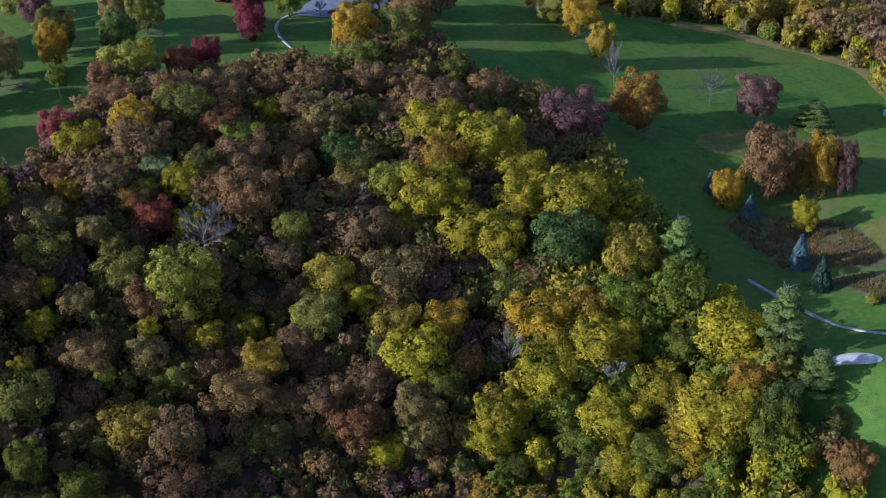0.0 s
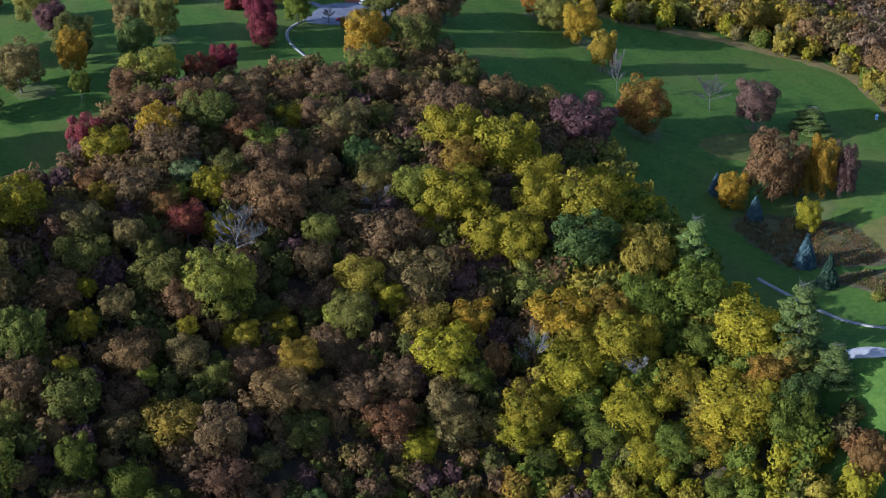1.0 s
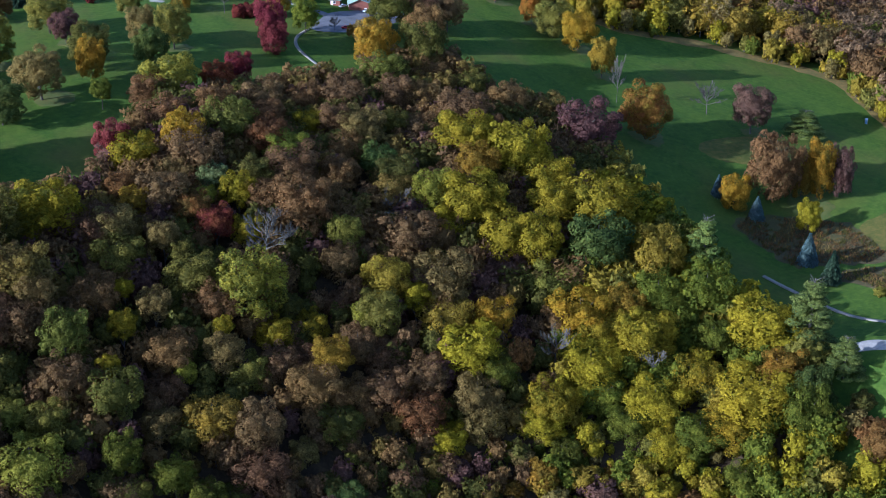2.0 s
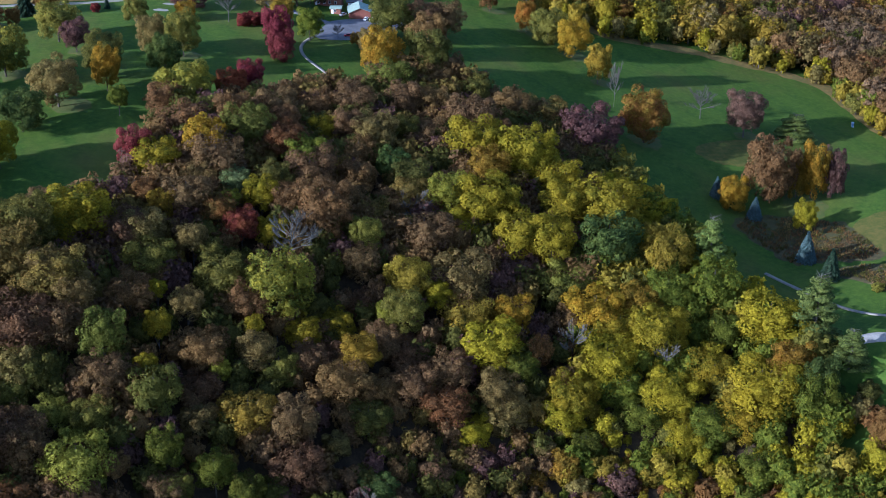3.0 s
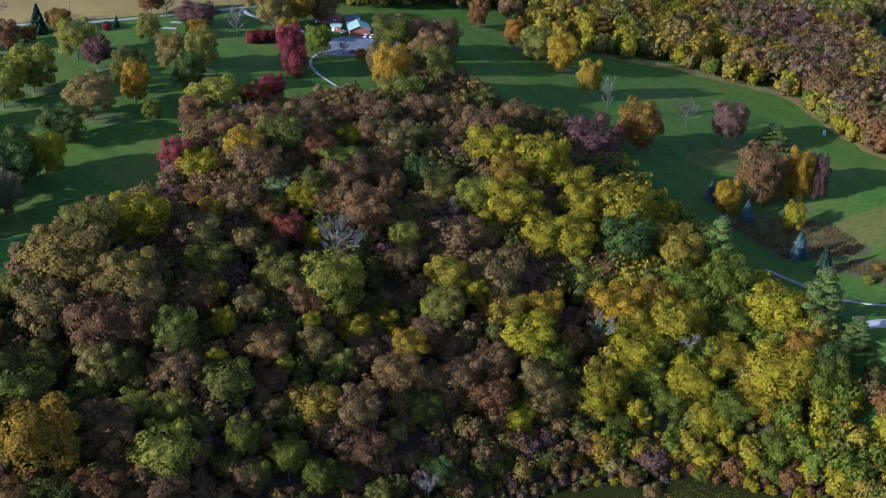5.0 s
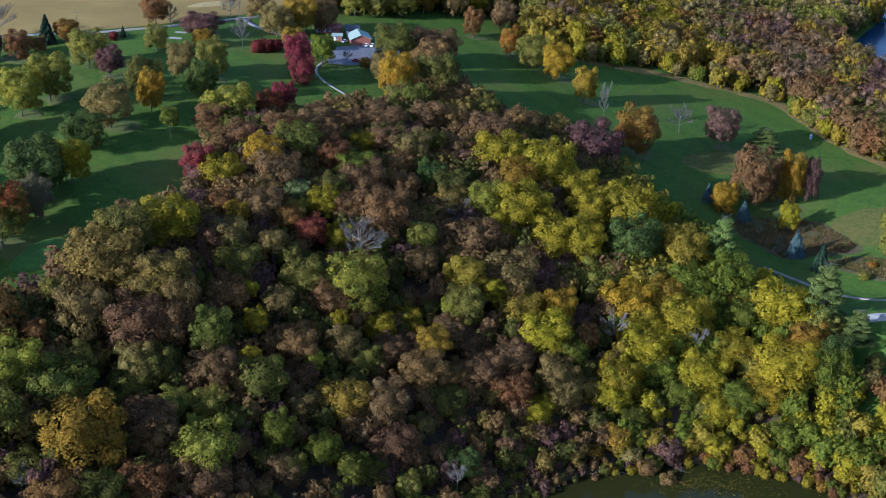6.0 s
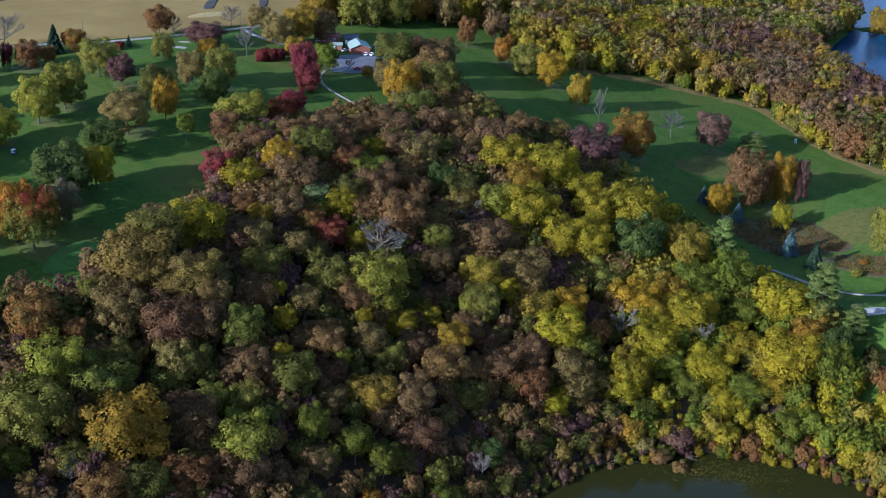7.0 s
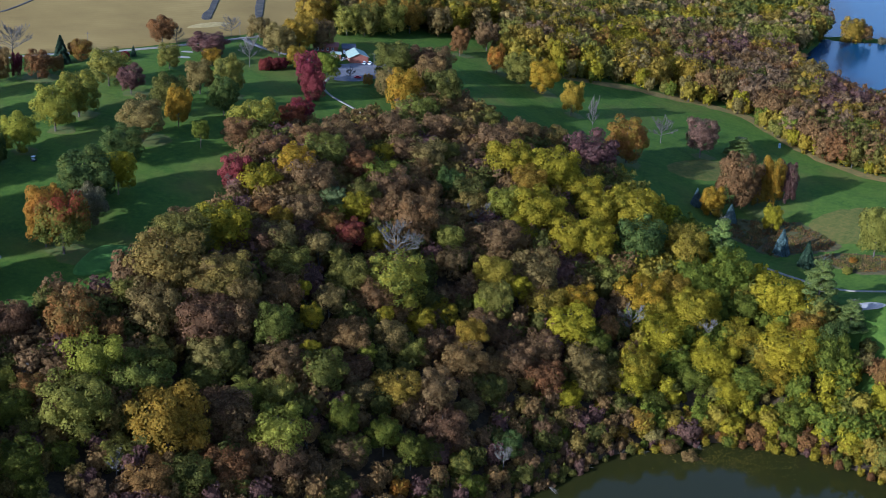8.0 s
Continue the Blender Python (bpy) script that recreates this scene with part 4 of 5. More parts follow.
broadleaf("brown", 114.5, 520.9, 23.8, 8.6, 0.03, *COURSE)
broadleaf("ochre", 123.6, 524.7, 14.8, 3.4, 0.03, *COURSE)
broadleaf("gold", 128.4, 525.7, 20.6, 4.9, 0.03, *COURSE)
broadleaf("maroon2", 135.1, 527.5, 18.8, 4.0, 0.03, *COURSE)
broadleaf("gold", 103.2, 511.3, 11.7, 4.6, 0.03, *COURSE)
broadleaf("yellowolive", 126.2, 506.4, 11.6, 3.9, 0.12, *COURSE)
broadleaf("limegrey", 159.1, 482.1, 21.0, 6.7, 0.12, *COURSE)
broadleaf("rust", 144.8, 402.0, 13.5, 4.6, 0.12, *COURSE)
bare_tree(-176.0, 549.0, 17.5, 9.5)
bare_tree(-117.0, 583.5, 10.0, 4.5)
bare_tree(-83.1, 563.5, 14.0, 4.6)
bare_tree(-97.0, 604.0, 11.0, 5.0)
broadleaf("rust", -122.8, 582.3, 13.0, 6.0, 0.22, *COURSE)
broadleaf("tan", -84.5, 604.5, 11.0, 5.2, 0.12, *COURSE)
bare_tree(90.3, 572.0, 12.3, 6.3)
bare_tree(-41.6, 563.4, 5.9, 3.1)
bare_tree(59.7, 563.2, 18.1, 2.9)
bare_tree(-14.8, 413.9, 20.7, 10.6, True)
bare_tree(10.5, 448.9, 14.3, 7.8, True)
bare_tree(62.5, 417.0, 15.8, 6.0, True)
bare_tree(20.8, 354.7, 12.0, 3.8, True)
bare_tree(87.9, 419.1, 13.8, 5.7, True)
bare_tree(-108.7, 331.7, 9.7, 3.4, True)
bare_tree(-102.7, 329.1, 8.8, 3.0, True)
bare_tree(-80.3, 307.3, 10.5, 3.4, True)
spruce("spruce", -157.1, 550.9, 11.0, 3.9)
spruce("spruce", -131.2, 565.0, 4.4, 1.3)
spruce("blue", 110.4, 509.4, 7.2, 2.8)
spruce("blue", 126.3, 487.6, 9.8, 3.5)
spruce("spruce", 132.9, 475.4, 9.8, 3.4)
spruce("blue", 97.9, 516.4, 6.6, 2.4)
pine(126.0, 430.5, 23.5, 7.2)
pine(135.3, 421.5, 12.0, 5.2)
broadleaf("green5", 128.0, 412.5, 17.0, 5.2, 0.1)
pine(97.0, 457.8, 24.5, 6.4)
pine(123.8, 569.2, 9.7, 6.8)
shrub("limeyellow2", 146.2, 468.6, 2.8, 2.0)
shrub("orange", 150.5, 478.0, 2.2, 1.6)
shrub("ochre", 64.7, 387.2, 8.8, 5.2)
shrub("ochre", 57.9, 383.3, 5.1, 3.0)
shrub("maroon", 51.0, 380.1, 6.3, 3.7)
shrub("tan", 68.6, 384.3, 6.1, 3.6)
shrub("ochre2", 75.0, 390.0, 7.6, 4.5)
shrub("maroon", 79.3, 387.5, 7.6, 4.5)
shrub("ochre2", 86.1, 391.4, 6.8, 4.0)
shrub("yellowolive", 94.1, 390.5, 8.0, 4.7)
shrub("rust", 101.2, 388.9, 6.1, 3.6)
shrub("yellowolive", 106.7, 390.7, 6.7, 4.0)
shrub("green", 111.6, 387.2, 6.7, 3.9)
shrub("rust", 116.5, 385.0, 6.1, 3.6)
shrub("yellowolive", 122.0, 386.6, 6.7, 3.9)
shrub("yellowolive", 127.9, 390.8, 9.2, 5.4)
shrub("green2", 133.4, 396.5, 8.3, 4.9)
shrub("ochre", 136.2, 387.5, 9.1, 5.4)
shrub("ochre2", 137.1, 376.4, 9.8, 5.8)
shrub("yellowolive", 129.6, 380.8, 7.5, 4.4)
shrub("yellowolive", 140.1, 392.5, 6.7, 4.0)
shrub("limeyellow", 119.1, 401.6, 4.7, 2.8)
shrub("maroon", 44.4, 380.9, 7.5, 4.4)
shrub("mauve", 33.4, 373.0, 8.2, 4.8)
shrub("mauve", 26.3, 362.9, 7.2, 4.2)
shrub("darkolive", 17.5, 364.0, 7.2, 4.2)
shrub("tan", 58.6, 391.3, 6.1, 3.6)
shrub("brown", 73.4, 381.1, 5.4, 3.2)
shrub("brown", 79.4, 377.4, 5.1, 3.0)
shrub("rust", 83.8, 376.9, 3.9, 2.3)
shrub("red", -76.5, 561.2, 5.1, 3.0)
shrub("red", -73.5, 563.2, 5.2, 3.0)
shrub("red", -70.3, 565.4, 5.2, 3.0)
shrub("red", -133.6, 560.1, 3.6, 2.1)
shrub("rust", -161.9, 548.1, 2.7, 1.6)
# Trees beyond the left of the view, added to cast the lawn's shadows.
broadleaf("green5", -146.7, 395.3, 22.7, 7.8, 0.12, *COURSE)
broadleaf("limeyellow", -161.4, 423.9, 17.8, 8.3, 0.12, *COURSE)
broadleaf("olive", -160.6, 441.4, 16.2, 7.6, 0.12, *COURSE)
broadleaf("maple_mixed", -149.8, 378.7, 20.3, 8.4, 0.12, *COURSE)
broadleaf("tan", -134.4, 366.7, 18.2, 7.4, 0.12, *COURSE)
broadleaf("yellowolive", -172.0, 483.1, 16.2, 7.2, 0.12, *COURSE)
broadleaf("green5", -183.5, 502.2, 15.6, 6.4, 0.12, *COURSE)
broadleaf("gold2", 226.6, 790.2, 15.5, 6.8, 0.0, *COURSE)
broadleaf("rust", 234.4, 790.6, 11.3, 3.9, 0.15, *COURSE)
shrub("greybrown", 237.0, 789.1, 5.5, 3.2)
shrub("mauve", 240.9, 789.4, 4.9, 2.9)
shrub("greybrown", 244.4, 790.7, 4.4, 2.6)
shrub("yellowolive", 230.8, 789.0, 4.4, 2.6)
shrub("tan", 137.8, 409.7, 7.2, 4.2)
shrub("rust", 142.5, 407.3, 7.8, 4.6)
shrub("yellowolive", 133.4, 406.8, 7.2, 4.2)
shrub("darkolive", 140.2, 413.8, 5.4, 3.2)
# Unseen trees left of the view, added only to shade the bright lawn.
broadleaf("green5", -157.3, 401.0, 19.1, 7.9, 0.12, *COURSE)
broadleaf("tan", -156.3, 377.9, 18.4, 8.4, 0.12, *COURSE)
broadleaf("olive", -146.2, 358.0, 20.6, 8.9, 0.12, *COURSE)
broadleaf("yellowlime", -179.0, 464.3, 15.8, 6.9, 0.12, *COURSE)
broadleaf("green5", -169.7, 431.8, 18.0, 7.5, 0.12, *COURSE)


# ---- the rest of the wood ----
def inside(poly, x, y):
    hit = False
    for (x0, y0), (x1, y1) in zip(poly, poly[1:] + poly[:1]):
        if (y0 > y) != (y1 > y) and x < x0 + (y - y0) / (y1 - y0) * (x1 - x0):
            hit = not hit
    return hit


def spots(poly, step, jitter, r):
    xs, ys = [p[0] for p in poly], [p[1] for p in poly]
    y = min(ys)
    while y < max(ys):
        x = min(xs)
        while x < max(xs):
            p = (x + r.uniform(-jitter, jitter), y + r.uniform(-jitter, jitter))
            if inside(poly, *p):
                yield p
            x += step
        y += step


# ---- woods beyond the course ----
FAR_CROWNS = []
DISTANT_CROWNS = []
ROW_CROWNS = [foliage(rng, crown_blobs(rng, 28, 0.76), 2200, 0.05, 0.82, 2) for _ in range(3)]
UNDER_CROWNS = []
YOUNG_CROWNS = []
for n in range(4):
    FAR_CROWNS.append(foliage(rng, crown_blobs(rng, 26, 0.78), 1000, 0.066, 0.86, 3))
    DISTANT_CROWNS.append(foliage(rng, crown_blobs(rng, 22, 0.78), 560, 0.088, 0.88, 3))
    YOUNG_CROWNS.append(foliage(rng, crown_blobs(rng, 16, 0.7), 400, 0.1, 0.86, 3))
    UNDER_CROWNS.append(foliage(rng, crown_blobs(rng, 18, 0.7), 440, 0.095, 0.85, 3))


def far_wood(name, poly, step, palette, seed, label, low, high, clear_of=(), gap=0.0, keep=None, low_crown=0.0, under=None):
    """Many crowns as one thicket, each in one of the palette's colours, with their trunks."""
    r = random.Random(seed)
    vs, fs, ns, slots, base = [], [], [], [], 0
    tv, tf = [], []
    for x, y in spots(poly, step, step * 0.38, r):
        if keep and not keep(x, y) or clear_of and min((x - a) ** 2 + (y - b) ** 2 for a, b in clear_of) < gap * gap:
            continue
        h = r.uniform(low, high)
        if under:
            near = sorted(under, key=lambda c: (x - c[0]) ** 2 + (y - c[1]) ** 2)[:4]
            h = max(h * 0.7, min(14.0, sum(c[2] for c in near) / 4 * r.uniform(0.66, 0.88)))
        rad = h * r.uniform(0.36, 0.46) * (1.0 if low_crown else 1.12)
        z = ground_height(x, y)
        v, f, n = r.choice(UNDER_CROWNS if under else YOUNG_CROWNS if low_crown else ROW_CROWNS if x < 21 and y < 741 else FAR_CROWNS if y < 735 else DISTANT_CROWNS)
        a = r.uniform(0, 6.28)
        turn = np.array(((math.cos(a), -math.sin(a), 0), (math.sin(a), math.cos(a), 0), (0, 0, 1)))
        v = (v @ turn.T) * np.array([rad, rad, h * (0.45 + low_crown if low_crown else 0.5)]) + np.array([x, y, z + h * (0.55 - low_crown if low_crown else 0.52)])
        vs.append(v)
        ns.append(n @ turn.T)
        fs.append(f + base)
        base += len(v)
        slots += [r.randrange(len(palette))] * len(f)
        tube(tv, tf, [((x, y, z - 0.3), 0.28), ((x, y, z + h * 0.5), 0.16)], 5)
    me = leaf_mesh(name, np.concatenate(vs), np.concatenate(fs), np.concatenate(ns))
    me.materials.clear()
    for p in palette:
        me.materials.append(LEAF[p][0])
    me.polygons.foreach_set("material_index", slots)
    thing = new(name)
    crowns = new("crowns", me)
    crowns.parent = thing
    mesh_object("trunks", tv, tf, [BARK if low_crown else PALE_BARK], thing)
    tagged(crowns, kind="stuff")
    return tagged(thing, label, "woodland", kind="stuff")


far_wood("woodland", ((24, 652), (52, 640), (87, 648), (112, 650), (112, 730), (20, 730)), 8.7, ("hazetan", "ochre2", "yellowolive", "gold2", "ochre2", "tan", "limegrey", "rustgold", "hazetan", "hazemauve", "yellowolive"), 4, "dense mixed autumn woodland behind the fairway", 13, 16)
far_wood("woodland", ((112, 648), (136, 640), (150, 612), (160, 582), (174, 570), (188, 562), (240, 540), (300, 540), (320, 580), (216, 640), (198, 664), (184, 690), (180, 730), (112, 730)), 8.9, ("hazemauve", "brown", "maroon2", "tan", "hazemauve", "olive", "gold2", "brown", "olivebrown", "green", "rust"), 14, "mauve and brown oak woodland beside the river", 14, 17)
far_wood("woodland", ((20, 730), (170, 730), (185, 745), (205, 780), (212, 800), (222, 850), (235, 900), (120, 930), (20, 930)), 9.8, ("limegrey", "limegrey", "limeyellow2", "lime", "ochre2", "yellowolive", "hazetan", "hazemauve", "sage", "paleg2", "hazetan"), 24, "far pale green and yellow woodland along the river", 14, 17)
far_wood("thicket", ((20, 642), (52, 630), (87, 638), (119, 636), (136, 628), (149, 596), (160, 576), (172, 562), (188, 554), (240, 530), (245, 538), (190, 562), (176, 570), (164, 582), (153, 604), (140, 636), (120, 646), (87, 648), (52, 641), (22, 653)), 4.4, ("yellowolive", "ochre2", "gold2", "olive", "tan", "yellowolive", "green4", "ochre2"), 34, "yellow and olive bushes along the woodland edge", 5.5, 11.5, keep=lambda x, y: noise.noise((x * 0.09, y * 0.09, 5)) > -0.12, low_crown=0.07)
far_wood("woodland", ((-68, 628), (-50, 624), (-26, 637), (12, 662), (20, 682), (20, 740), (-40, 740)), 9.6, ("ochre", "limegrey", "tan", "ochre2", "gold2", "yellowolive", "limeyellow2"), 7, "row of tall autumn trees behind the clubhouse", 15, 19)


# Out of view: trees added up-sun so their shade falls on the near wood.
far_wood("woodland", ((-165, 255), (-152, 338), (-130, 338), (-110, 274), (-45, 270), (-25, 262), (-60, 238), (-110, 240)), 10.0, ("brown", "mauve", "olive", "tan"), 9, "unseen trees added up the slope to shade the wood", 17, 20)


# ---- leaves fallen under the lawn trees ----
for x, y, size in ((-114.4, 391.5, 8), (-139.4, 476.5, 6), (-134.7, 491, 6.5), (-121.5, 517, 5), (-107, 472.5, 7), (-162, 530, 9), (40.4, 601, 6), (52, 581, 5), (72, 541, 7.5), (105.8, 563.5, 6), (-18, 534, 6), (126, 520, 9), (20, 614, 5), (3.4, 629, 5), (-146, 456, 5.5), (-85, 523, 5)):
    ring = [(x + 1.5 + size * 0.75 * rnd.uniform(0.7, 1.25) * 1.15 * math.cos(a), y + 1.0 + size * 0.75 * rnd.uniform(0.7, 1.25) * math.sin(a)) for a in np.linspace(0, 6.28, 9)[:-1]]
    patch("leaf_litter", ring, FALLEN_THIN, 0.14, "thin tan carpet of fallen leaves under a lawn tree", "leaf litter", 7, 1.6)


# ---- young trees that close the wood ----
placed = [(o.location.x, o.location.y) for o in scene.objects if o.name.split(".")[0] in ("tree", "pine_tree")]
on_land = lambda x, y: y > 285 and y - (388.5 - ((x - 92) / 10.8) ** 2) > 2.5
# Palette picked dark: part of the hillside's shade is put into these leaf colours.
far_wood("undergrowth", [p for p in WOOD], 5.8, ("brown", "mauve", "maroon", "darkolive", "darkolive", "olivebrown", "brown", "mauve"), 21, "shaded young trees between the taller ones", 9.0, 12.5, placed, 3.9, lambda x, y: on_land(x, y) and x < 62, 0.03, CANOPY)
far_wood("undergrowth", [p for p in WOOD], 5.8, ("green4", "yellowolive", "olive", "ochre2", "green4", "yellowolive"), 22, "yellow-green young trees between the taller ones", 8.0, 11.0, placed, 3.5, lambda x, y: on_land(x, y) and x >= 62, 0.03, CANOPY)
shore = lambda x, y: -4.2 < y - (388.5 - ((x - 92) / 10.8) ** 2) < 9
far_wood("thicket", ((62, 375), (62, 402), (120, 405), (160, 380), (150, 340)), 3.0, ("ochre2", "yellowolive", "rust", "green4", "yellowolive", "ochre", "green", "maroon2"), 23, "colourful bushes hanging over the pond", 3.0, 5.5, keep=shore, low_crown=0.08)
slope = lambda x, y: 8 < y - (388.5 - ((x - 92) / 10.8) ** 2) < 30
far_wood("thicket", ((30, 360), (30, 400), (62, 420), (128, 412), (150, 392), (150, 340)), 3.6, ("yellowolive", "green4", "tan", "green4", "ochre2", "olive", "rust", "green"), 27, "low mixed bushes on the slope over the pond", 3.0, 5.5, placed, 2.2, keep=slope, low_crown=0.08)
bank = lambda x, y: 3 < y - (388.5 - ((x - 92) / 10.8) ** 2) < 30
far_wood("thicket", ((-30, 285), (-30, 345), (10, 374), (44, 398), (44, 362), (12, 318)), 3.6, ("mauve", "brown", "darkolive", "maroon2", "olive", "brown"), 29, "shaded brown bushes under the trees over the pond", 3.0, 5.5, placed, 2.2, keep=bank, low_crown=0.08)
far_wood("thicket", ((-10, 300), (-10, 345), (30, 380), (62, 402), (62, 375), (20, 315)), 2.7, ("mauve", "brown", "darkolive", "mauve", "olive", "maroon2"), 25, "dark bushes on the pond bank", 2.5, 4.5, keep=shore, low_crown=0.08)


# ---- meadow weeds ----
def weeds(poly, step, palette, seed, label):
    """Tufts of tall autumn weeds that stand over the meadow."""
    r = random.Random(seed)
    vs, slots = [], []
    for x, y in spots(poly, step, step * 0.5, r):
        z = ground_height(x, y)
        if noise.noise((x * 0.16, y * 0.16, 8)) < r.uniform(-0.75, 0.05):
            continue
        tone = int(abs(noise.noise((x * 0.08, y * 0.08, 3))) * 9 + r.uniform(0, 1.6)) % len(palette)
        for k in range(10):
            a, h, w = r.uniform(0, 6.28), r.uniform(0.3, 1.0), r.uniform(0.07, 0.16)
            dx, dy, lx, ly = w * math.cos(a), w * math.sin(a), r.uniform(-0.5, 0.5), r.uniform(-0.5, 0.5)
            ox, oy = r.uniform(-0.7, 0.7), r.uniform(-0.7, 0.7)
            vs += [(x + ox - dx, y + oy - dy, z), (x + ox + dx, y + oy + dy, z), (x + ox + dx * 0.8 + lx, y + oy + dy * 0.8 + ly, z + h), (x + ox - dx * 0.8 + lx, y + oy - dy * 0.8 + ly, z + h * 0.9)]
            slots.append(tone)
    me = leaf_mesh("weeds", np.array(vs), np.arange(len(vs)).reshape(-1, 4))
    me.materials.clear()
    for p in palette:
        me.materials.append(LEAF[p][0])
    me.polygons.foreach_set("material_index", slots)
    return tagged(new("weeds", me), label, "weeds", kind="stuff")


weeds(((105, 501), (107, 508), (112.5, 510.5), (124, 513), (136, 513.5), (144, 506), (149, 496), (144.5, 491), (137, 490), (128, 487.5), (122.5, 485), (116, 492)), 1.05, ("rustolive", "mauve", "darkolive", "brown", "tan", "rust", "olive"), 31, "rusty tall autumn weeds in the unmown meadow")
weeds(((136, 482), (144, 487), (150, 486), (167, 479), (167, 469), (149.5, 469), (142.5, 475.5), (136, 477.5)), 1.05, ("brown", "darkolive", "mauve", "rustolive", "olive"), 32, "rusty tall weeds in a strip by the path")


# ---- clubhouse and its things ----
def part(name, bm, mat, parent, label=""):
    me = bpy.data.meshes.new(name)
    bm.to_mesh(me)
    bm.free()
    me.materials.append(mat)
    ob = new(name, me)
    ob.parent = parent
    return tagged(ob, label) if label else ob


def block(x0, x1, y0, y1, z0, z1, edge=0.0):
    bm = bmesh.new()
    bmesh.ops.create_cube(bm, size=1, matrix=Matrix.LocRotScale(((x0 + x1) / 2, (y0 + y1) / 2, (z0 + z1) / 2), None, (x1 - x0, y1 - y0, z1 - z0)))
    if edge:
        bmesh.ops.bevel(bm, geom=bm.edges[:], offset=edge, segments=2, affect="EDGES")
    return bm


def gable(w, d, z, rise, over):
    """A gable roof with thickness, its ridge along x."""
    bm = bmesh.new()
    rows = []
    for x in (-w / 2 - over, w / 2 + over):
        rows.append([bm.verts.new(p) for p in ((x, -d / 2 - over, z - 0.15), (x, 0, z + rise), (x, d / 2 + over, z - 0.15), (x, d / 2 + over, z - 0.32), (x, 0, z + rise - 0.17), (x, -d / 2 - over, z - 0.32))])
    a, b = rows
    for i in range(6):
        bm.faces.new((a[i], a[(i + 1) % 6], b[(i + 1) % 6], b[i]))
    bm.faces.new((a[0], a[5], a[4], a[1])), bm.faces.new((a[1], a[4], a[3], a[2]))
    bm.faces.new((b[0], b[1], b[4], b[5])), bm.faces.new((b[1], b[2], b[3], b[4]))
    bmesh.ops.recalc_face_normals(bm, faces=bm.faces[:])
    return bm


def plain(name, colour, rough=0.6, metal=0.0):
    c = Vector(colour)
    m = mottled(name, tuple(c * 0.82), tuple(c), tuple(c * 1.12), 1.2, rough)
    m.node_tree.nodes["Principled BSDF"].inputs["Metallic"].default_value = metal
    return m


BRICK = plain("red_brick", (0.20, 0.075, 0.05), 0.85)
WOODWALL = plain("brown_siding", (0.17, 0.09, 0.05), 0.8)
PALE_ROOF = plain("pale_green_metal", (0.22, 0.28, 0.225), 0.55)
DARK_ROOF = plain("dark_shingle", (0.07, 0.075, 0.09), 0.85)
RED_ROOF = plain("red_metal", (0.19, 0.075, 0.055), 0.6)
WHITE = plain("white_paint", (0.72, 0.73, 0.74), 0.4)
CAR_RED = plain("red_paint", (0.34, 0.02, 0.03), 0.3)
CAR_DARK = plain("dark_paint", (0.03, 0.035, 0.045), 0.3)
CAR_SILVER = plain("silver_paint", (0.42, 0.43, 0.45), 0.3, 0.3)
RUBBER = plain("rubber", (0.02, 0.02, 0.02), 0.8)
GLASS = plain("dark_glass", (0.02, 0.025, 0.03), 0.08)
TIMBER = plain("weathered_timber", (0.10, 0.085, 0.065), 0.85)


def house(x, y, turn, w, d, h, rise, wall, roof, label, windows=3):
    thing = new("building")
    thing.location, thing.rotation_euler = (x, y, ground_height(x, y) - 0.1), (0, 0, radians(turn))
    bm = block(-w / 2, w / 2, -d / 2, d / 2, -0.6, h)
    if rise > 0.3:
        for s in (-1, 1):
            v = [bm.verts.new(p) for p in ((s * w / 2, -d / 2, h), (s * w / 2, d / 2, h), (s * w / 2, 0, h + rise))]
            bm.faces.new(v)
    part("wall", bm, wall, thing)
    part("roof", gable(w, d, h + 0.18, max(rise, 0.25), 0.45), roof, thing)
    for i in range(windows):
        cx = -w / 2 + w * (i + 0.8) / (windows + 0.8)
        pane = part("window", block(cx - 0.45, cx + 0.45, -d / 2 - 0.05, -d / 2 + 0.02, h * 0.35, h * 0.8), WHITE, thing)
        part("pane", block(cx - 0.37, cx + 0.37, -d / 2 - 0.07, -d / 2 - 0.03, h * 0.4, h * 0.76), GLASS, pane)
    part("door", block(-w / 2 + 0.3, -w / 2 + 1.15, -d / 2 - 0.06, -d / 2 + 0.02, 0, min(2.0, h * 0.8)), WHITE, thing)
    return tagged(thing, label, "building", "clubhouse buildings")


house(-41.2, 593.2, -72, 8.6, 8.2, 2.5, 1.7, BRICK, PALE_ROOF, "brick clubhouse with a pale mint metal gable roof")
house(-50.0, 591.8, 8, 3.8, 3.6, 2.3, 0.25, BRICK, PALE_ROOF, "small brick shed with a flat pale roof", 1)
house(-55.2, 600.5, 4, 10.5, 5.0, 2.8, 1.1, BRICK, RED_ROOF, "long red-roofed brick building by the car park", 4)
house(-45.4, 603.0, 6, 5.4, 5.0, 2.6, 1.3, WOODWALL, DARK_ROOF, "small house with a dark shingle roof", 2)


